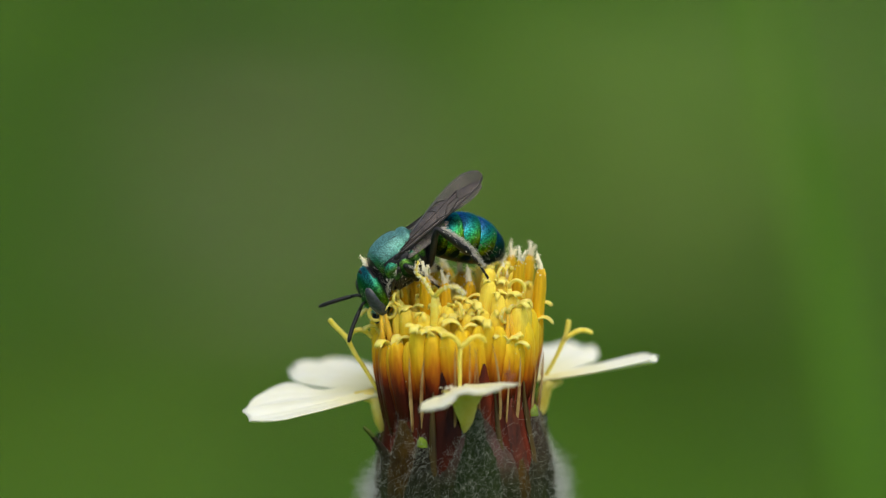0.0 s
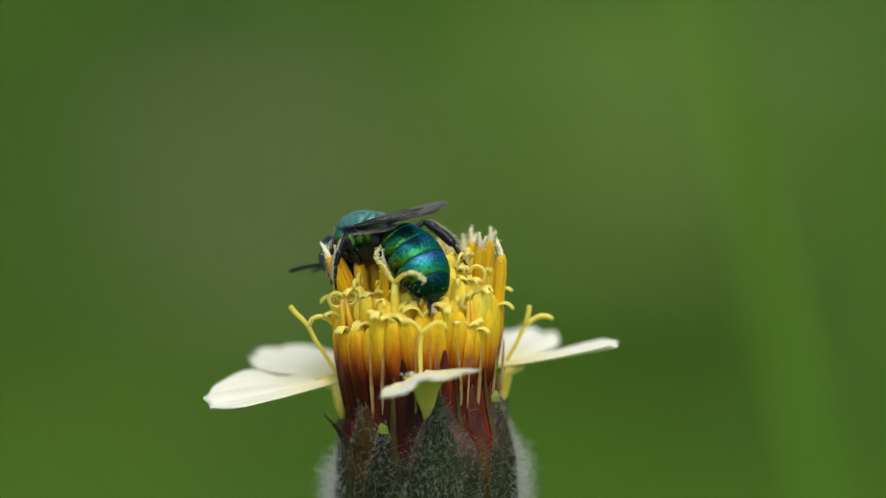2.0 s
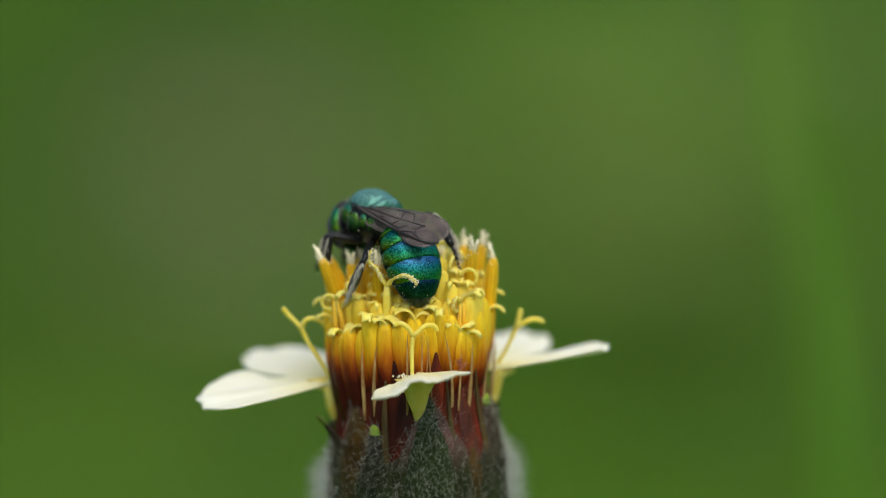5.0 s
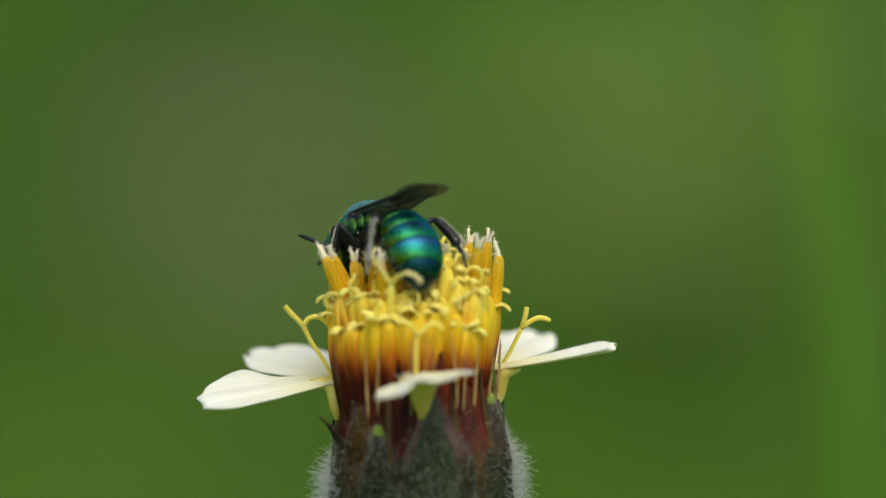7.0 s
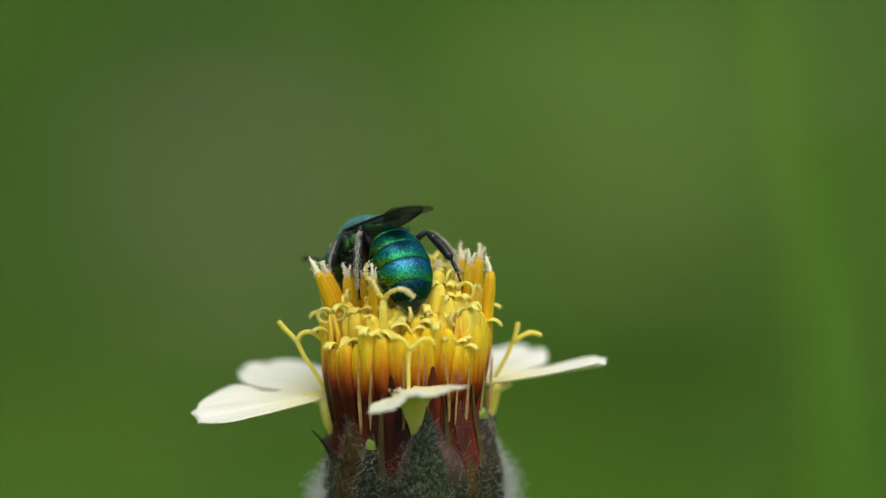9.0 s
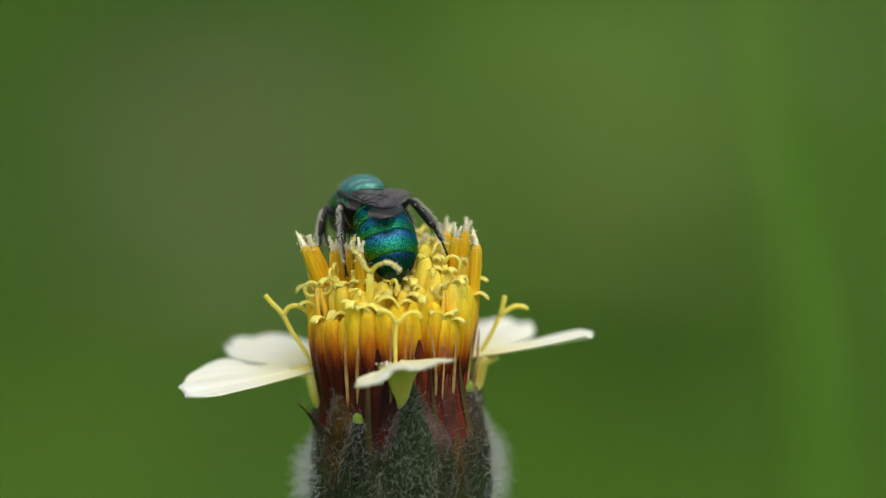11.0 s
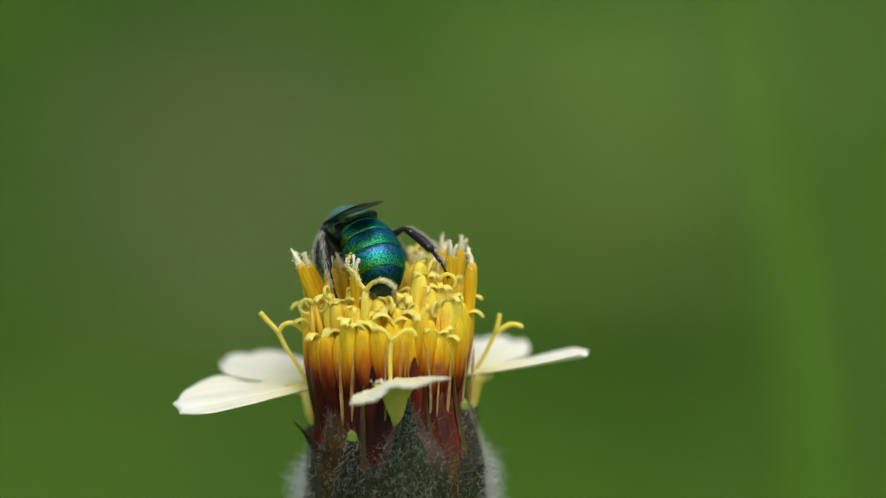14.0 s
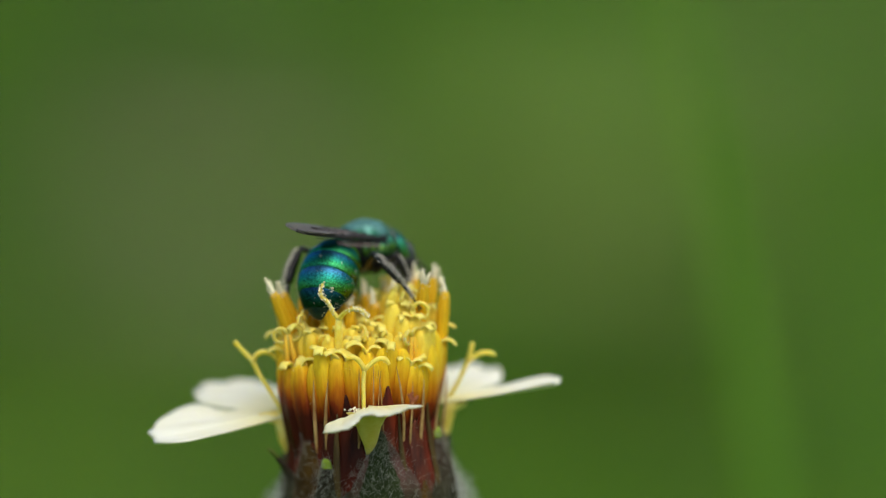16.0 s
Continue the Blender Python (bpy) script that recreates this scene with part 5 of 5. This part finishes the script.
# ---- what moves ----
BEE = [   # seconds; place; yaw, pitch, roll; head pitch, yaw; abdomen pitch, yaw; wing pitch, yaw, roll, roll of the other wing
    (0.0, (-2.45, -0.56, 5.52), (194.1, -33.1, -3.7), (0.4, -0.6), (26.0, 8.3), (5.5, 3.3, 20.0, 6.0)),
    (0.3, (-2.62, -0.55, 5.95), (195.4, -22.4, -7.5), (10.6, -4.3), (25.8, 5.9), (5.1, 5.0, 22.0, 6.6)),
    (0.5, (-2.45, -0.55, 7.04), (189.2, -6.5, -7.5), (-10.8, -2.3), (27.0, 1.4), (-4.4, 4.9, 17.0, 5.1)),
    (0.6, (-2.32, -0.56, 6.79), (185.1, -6.4, -8.1), (-6.8, -2.2), (26.0, 9.5), (0.3, 3.0, 17.3, 5.2)),
    (0.8, (-2.09, -0.56, 6.67), (172.5, -5.8, -16.7), (-4.9, -4.7), (21.0, 28.2), (8.0, -0.0, 18.0, 5.4)),
    (1.0, (-2.16, -0.46, 6.35), (166.5, -3.1, -14.6), (4.6, -4.1), (20.0, 16.8), (7.0, -0.1, 20.0, 6.0)),
    (1.2, (-2.08, -0.38, 5.76), (157.2, -7.5, -0.4), (4.4, 2.2), (9.8, -12.3), (9.3, 0.9, 20.0, 6.0)),
    (1.5, (-2.18, 0.11, 5.58), (144.9, -15.6, 2.1), (-20.0, 2.7), (24.1, -6.0), (5.8, -2.8, 20.0, 6.0)),
    (2.0, (-2.20, 0.30, 5.60), (143.1, -9.7, 4.8), (-34.0, 3.3), (31.3, -2.3), (4.9, -0.7, 20.0, 6.0)),
    (2.5, (-2.16, 0.35, 5.56), (140.5, -8.4, 2.2), (-36.0, 1.6), (29.7, -1.1), (6.5, -1.1, 20.0, 6.0)),
    (3.5, (-2.20, 0.35, 5.59), (141.2, -8.6, 2.4), (-36.0, 1.1), (31.0, -2.7), (6.6, 1.1, 20.0, 6.0)),
    (4.5, (-2.12, 0.35, 5.94), (138.6, 0.1, -0.3), (-28.0, -0.0), (26.4, -0.9), (10.2, 1.1, 20.0, 6.0)),
    (4.8, (-1.55, 0.10, 6.48), (133.1, 8.7, 3.0), (-34.0, 4.6), (25.8, -2.7), (6.0, 0.6, 34.0, 10.2)),
    (5.0, (-1.57, 0.20, 6.56), (130.4, 9.7, 4.5), (-42.0, 5.4), (25.8, -1.4), (-1.5, 4.3, 40.0, 12.0)),
    (5.2, (-1.79, 0.20, 6.42), (129.3, 1.4, 5.9), (-40.0, 5.5), (21.8, -6.7), (7.4, 7.8, 18.0, 5.4)),
    (7.3, (-1.85, 0.99, 5.87), (136.5, -17.3, 16.0), (-26.0, 9.9), (39.7, -3.2), (4.6, 0.9, -4.0, -4.0)),
    (7.5, (-1.83, 0.99, 5.85), (136.1, -17.3, 16.1), (-26.0, 10.0), (40.1, -3.2), (4.4, 0.5, -4.0, -4.0)),
    (8.0, (-1.90, 1.00, 5.83), (134.9, -16.8, 13.3), (-25.0, 9.7), (38.9, -5.6), (5.3, 3.8, -4.0, -4.0)),
    (8.2, (-1.85, 1.00, 5.91), (133.6, -16.6, 12.4), (-25.0, 9.7), (39.3, -4.6), (5.2, 3.2, -4.0, -4.0)),
    (10.3, (-1.63, 1.59, 5.68), (110.0, -16.2, -0.9), (-10.0, 0.0), (39.5, 15.0), (7.0, 14.8, 2.0, 2.0)),
    (10.5, (-1.58, 1.59, 5.63), (109.9, -16.9, -0.9), (-10.0, 0.0), (39.6, 14.7), (8.2, 14.4, 4.0, 4.0)),
    (11.0, (-1.34, 1.70, 6.34), (104.4, 2.2, -0.6), (-10.0, 0.0), (21.8, 10.5), (3.5, 12.5, 24.0, 7.2)),
    (11.5, (-1.51, 1.70, 6.07), (105.5, -1.6, -0.6), (-10.0, -0.0), (21.1, 11.8), (6.0, 11.5, 16.0, 4.8)),
    (12.0, (-1.23, 1.80, 5.84), (103.9, -9.5, -0.5), (-10.0, 0.0), (28.5, 9.1), (3.3, 14.5, 14.0, 4.2)),
    (12.5, (-1.73, 1.80, 5.79), (103.2, -19.2, -0.9), (-10.0, -0.0), (35.6, 20.7), (-0.6, 7.0, 10.0, 10.0)),
    (13.0, (-1.80, 1.80, 5.60), (103.4, -20.3, -0.8), (-10.0, 0.0), (33.2, 20.8), (1.6, 8.3, 9.3, 9.3)),
    (13.5, (-1.78, 1.85, 5.80), (103.2, -18.3, -0.7), (-10.0, -0.0), (36.7, 20.0), (0.5, 7.9, 8.7, 8.7)),
    (14.0, (-1.72, 1.90, 5.78), (103.1, -18.3, -0.8), (-10.0, -0.0), (37.0, 20.0), (0.9, 7.0, 8.0, 8.0)),
    (14.5, (-1.58, 2.00, 5.87), (97.6, -10.7, -0.5), (-10.0, -0.0), (22.7, 8.1), (2.0, 8.0, 20.0, 8.0)),
    (15.0, (-1.72, 2.00, 5.94), (97.6, -15.1, -0.2), (-10.0, -0.0), (30.7, 5.4), (-0.0, 14.7, 20.0, 6.0)),
    (15.5, (-0.81, 2.00, 6.43), (65.6, 6.1, -3.3), (7.8, -17.5), (10.3, 9.5), (5.3, 12.4, -16.0, -4.8)),
    (16.0, (-0.10, 1.90, 6.43), (46.0, 1.0, -1.9), (4.9, -10.5), (18.0, 22.0), (10.9, 3.0, -16.0, -4.8)),
]

# where each foot stands, millimetres from the middle of the flower head: (seconds, place); it steps between the rows
FEET = {
    ("hind", 1): [(0.0, (1.05, -1.3, 4.85)), (1.1, (1.0, -1.3, 4.85)), (1.5, (0.31, -3.4, 3.15)), (4.6, (0.266, -3.4, 3.16)), (5.0, (-2.8, -0.9, 3.1)), (5.2, (-2.4, -0.9, 3.6)), (7.3, (-2.07, -0.9, 4.1)), (8.2, (-2.07, -0.9, 4.15)), (11.0, (-2.0, -0.9, 3.9)), (15.1, (-2.25, -0.8, 3.5)), (15.5, (-3.1, -0.2, 4.1)), (16.0, (-3.1, -0.2, 4.1))],
    ("hind", -1): [(0.0, (1.3, 0.6, 4.6)), (1.1, (1.7, 0.0, 4.5)), (1.5, (1.95, -0.9, 4.5)), (3.0, (1.81, -1.2, 4.4)), (5.2, (1.9, -1.2, 4.45)), (8.0, (1.96, -1.2, 4.54)), (11.0, (2.02, -1.2, 4.75)), (13.0, (2.28, -1.2, 4.64)), (15.1, (2.2, -1.2, 4.6)), (15.5, (2.2, -1.2, 4.5)), (16.0, (2.2, -1.2, 4.5))],
    ("mid", 1): [(0.0, (-1.0, -0.8, 4.4)), (1.1, (-1.2, -0.8, 4.4)), (1.5, (-3.4, -0.8, 3.8)), (4.6, (-3.5, -0.8, 3.75)), (5.2, (-3.2, 0.2, 4.1)), (7.3, (-3.1, 0.3, 4.1)), (10.3, (-3.0, 0.6, 4.3)), (15.1, (-3.0, 0.8, 4.3)), (15.5, (-2.0, 2.2, 4.3)), (16.0, (-2.0, 2.2, 4.3))],
    ("mid", -1): [(0.0, (-0.5, 1.2, 4.4)), (1.1, (-0.5, 1.2, 4.4)), (2.0, (-0.4, 1.8, 4.4)), (5.2, (0.4, 2.2, 4.3)), (15.1, (0.8, 2.3, 4.3)), (16.0, (1.7, 1.3, 4.3))],
    ("fore", 1): [(0.0, (-2.8, -1.0, 3.9)), (0.3, (-2.8, -1.0, 3.9)), (0.6, (-2.9, -1.0, 4.2)), (1.5, (-3.6, -0.3, 3.9)), (4.6, (-3.6, -0.3, 3.9)), (5.2, (-3.4, 1.0, 4.2)), (10.3, (-2.7, 2.0, 4.3)), (15.1, (-2.4, 2.4, 4.3)), (15.5, (-0.5, 3.0, 4.2)), (16.0, (-0.3, 3.0, 4.2))],
    ("fore", -1): [(0.0, (-2.9, 0.8, 4.1)), (1.1, (-2.9, 0.8, 4.2)), (2.0, (-2.8, 1.4, 4.2)), (5.2, (-1.6, 2.6, 4.3)), (15.1, (-0.6, 2.9, 4.3)), (16.0, (1.3, 2.6, 4.3))],
}


# lean of the long grass blade, degrees
SWAY = [(0.0, -11.0), (0.5, -11.4), (1.0, -12.4), (1.5, -12.4), (2.0, -13.2), (2.5, -13.6), (3.5, -14.0), (4.3, -9.5), (5.0, -7.0), (7.5, -6.0), (10.5, -8.0), (12.5, -4.5), (13.5, -5.6), (14.5, -9.5), (15.2, -10.0), (15.5, -9.0), (16.0, -10.6)]


def turn(yaw, pitch, roll):
    """yaw about z, then pitch (nose up), then roll (left side up)."""
    return Matrix.Rotation(radians(yaw), 4, "Z") @ Matrix.Rotation(radians(-pitch), 4, "Y") @ Matrix.Rotation(radians(roll), 4, "X")


def along(p, way, up):
    """A pose at p whose x axis points along way."""
    x = way.normalized()
    y = up.cross(x).normalized()
    return Matrix.Translation(p * MM) @ Matrix((x, y, x.cross(y))).transposed().to_4x4()


def foot_at(key, t):
    rows = FEET[key]
    return Vector([between(t, [r[0] for r in rows], [r[1][i] for r in rows]) for i in range(3)])


def leg_poses(key, body, t):
    """The thigh and the shin of one leg, in the bee's space, that reach from the hip to the foot's place."""
    kind, side = key
    hip, thigh, shin, foot, thick = LEGS[kind]
    hip = Vector((hip[0], side * hip[1], hip[2]))
    goal = (body.inverted() @ spot(foot_at(key, t))) / MM
    d = goal - hip
    a, b = thigh, (shin + foot) * 0.97
    dist = min(max(d.length, abs(a - b) + 0.15), a + b - 0.05)
    way = d.normalized()
    bend = Vector((0.15, side * 0.75, 1.0))
    if kind == "hind":
        bend = Vector((-0.6, 0.5 * side, 1.0)) if side < 0 else Vector((-0.8, 0.6, 0.8))
    if key == ("hind", 1) and 1.4 < t < 4.7:    # folded under the abdomen
        bend = Vector((-0.5, -1.0, -0.5))
    out = (bend - way * bend.dot(way)).normalized()
    c = (a * a + dist * dist - b * b) / (2 * a * dist)
    knee = hip + way * (a * c) + out * (a * math.sqrt(max(0.0, 1 - c * c)))
    end = hip + way * dist
    return along(hip, knee - hip, out), along(knee, end - knee, out)


# lift of the antennae on the head, degrees
FEELERS = {1: [(0.0, -15), (0.3, -35), (0.5, -38), (1.2, -38), (1.5, 28), (2.0, 44), (4.5, 36), (4.8, -20), (5.2, -20), (7.3, 78), (8.2, 78), (10.3, 0), (15.0, 0), (15.5, -40), (16.0, -45)],
           -1: [(0.0, 30), (0.3, 10), (0.5, -28), (1.2, -30), (1.5, 20), (2.0, 40), (4.5, 32), (4.8, -20), (5.2, -20), (7.3, 46), (8.2, 46), (10.3, 0), (15.0, 0), (15.5, -40), (16.0, -45)]}


def motions():
    bodies = [(t, Matrix.Translation(spot(p)) @ turn(*ypr)) for t, p, ypr, hd, ab, wg in BEE]
    walk(bee, bodies)
    walk(bee_head, [(t, Matrix.Translation(Vector((1.15, 0, -0.2)) * MM) @ turn(hd[1], hd[0], 0)) for t, p, ypr, hd, ab, wg in BEE])
    walk(abdomen, [(t, Matrix.Translation(Vector((-1.25, 0, 0.05)) * MM) @ turn(ab[1], ab[0], 0)) for t, p, ypr, hd, ab, wg in BEE])
    for side in (1, -1):
        rows = []
        for t, p, ypr, hd, ab, wg in BEE:
            fold = wg[1]
            if side != (1 if t < 15.3 else -1):    # the other wing lies under this one
                fold = math.degrees(math.asin((1.65 - 4.75 * math.sin(radians(wg[1]))) / 4.75))
            rows.append((t, Matrix.Translation(Vector((0.12, side * 0.95, 0.52 if side > 0 else 0.47)) * MM) @ Matrix.Rotation(radians(side * fold), 4, "Z")
                         @ Matrix.Rotation(radians(wg[0] - (3 if side < 0 and 10.6 < t < 15.3 else 0)), 4, "Y") @ Matrix.Rotation(radians(-wg[2 if side == (1 if t < 15.3 else -1) else 3]), 4, "X")))
        walk(wings[side], rows)
    for side, rows in FEELERS.items():
        walk(antennae[side], [(t, Matrix.Translation(Vector((0.9, side * 0.22, -0.4)) * MM) @ turn(0, a, 0)) for t, a in rows])
    walk(grass_blade, [(t, pose(0, 0, 0.270, 0, a, 0)) for t, a in SWAY])
    for key, (upper, lower) in legs.items():
        poses = [(t, leg_poses(key, m, t)) for t, m in bodies]
        walk(upper, [(t, a) for t, (a, b) in poses])
        walk(lower, [(t, b) for t, (a, b) in poses])


motions()
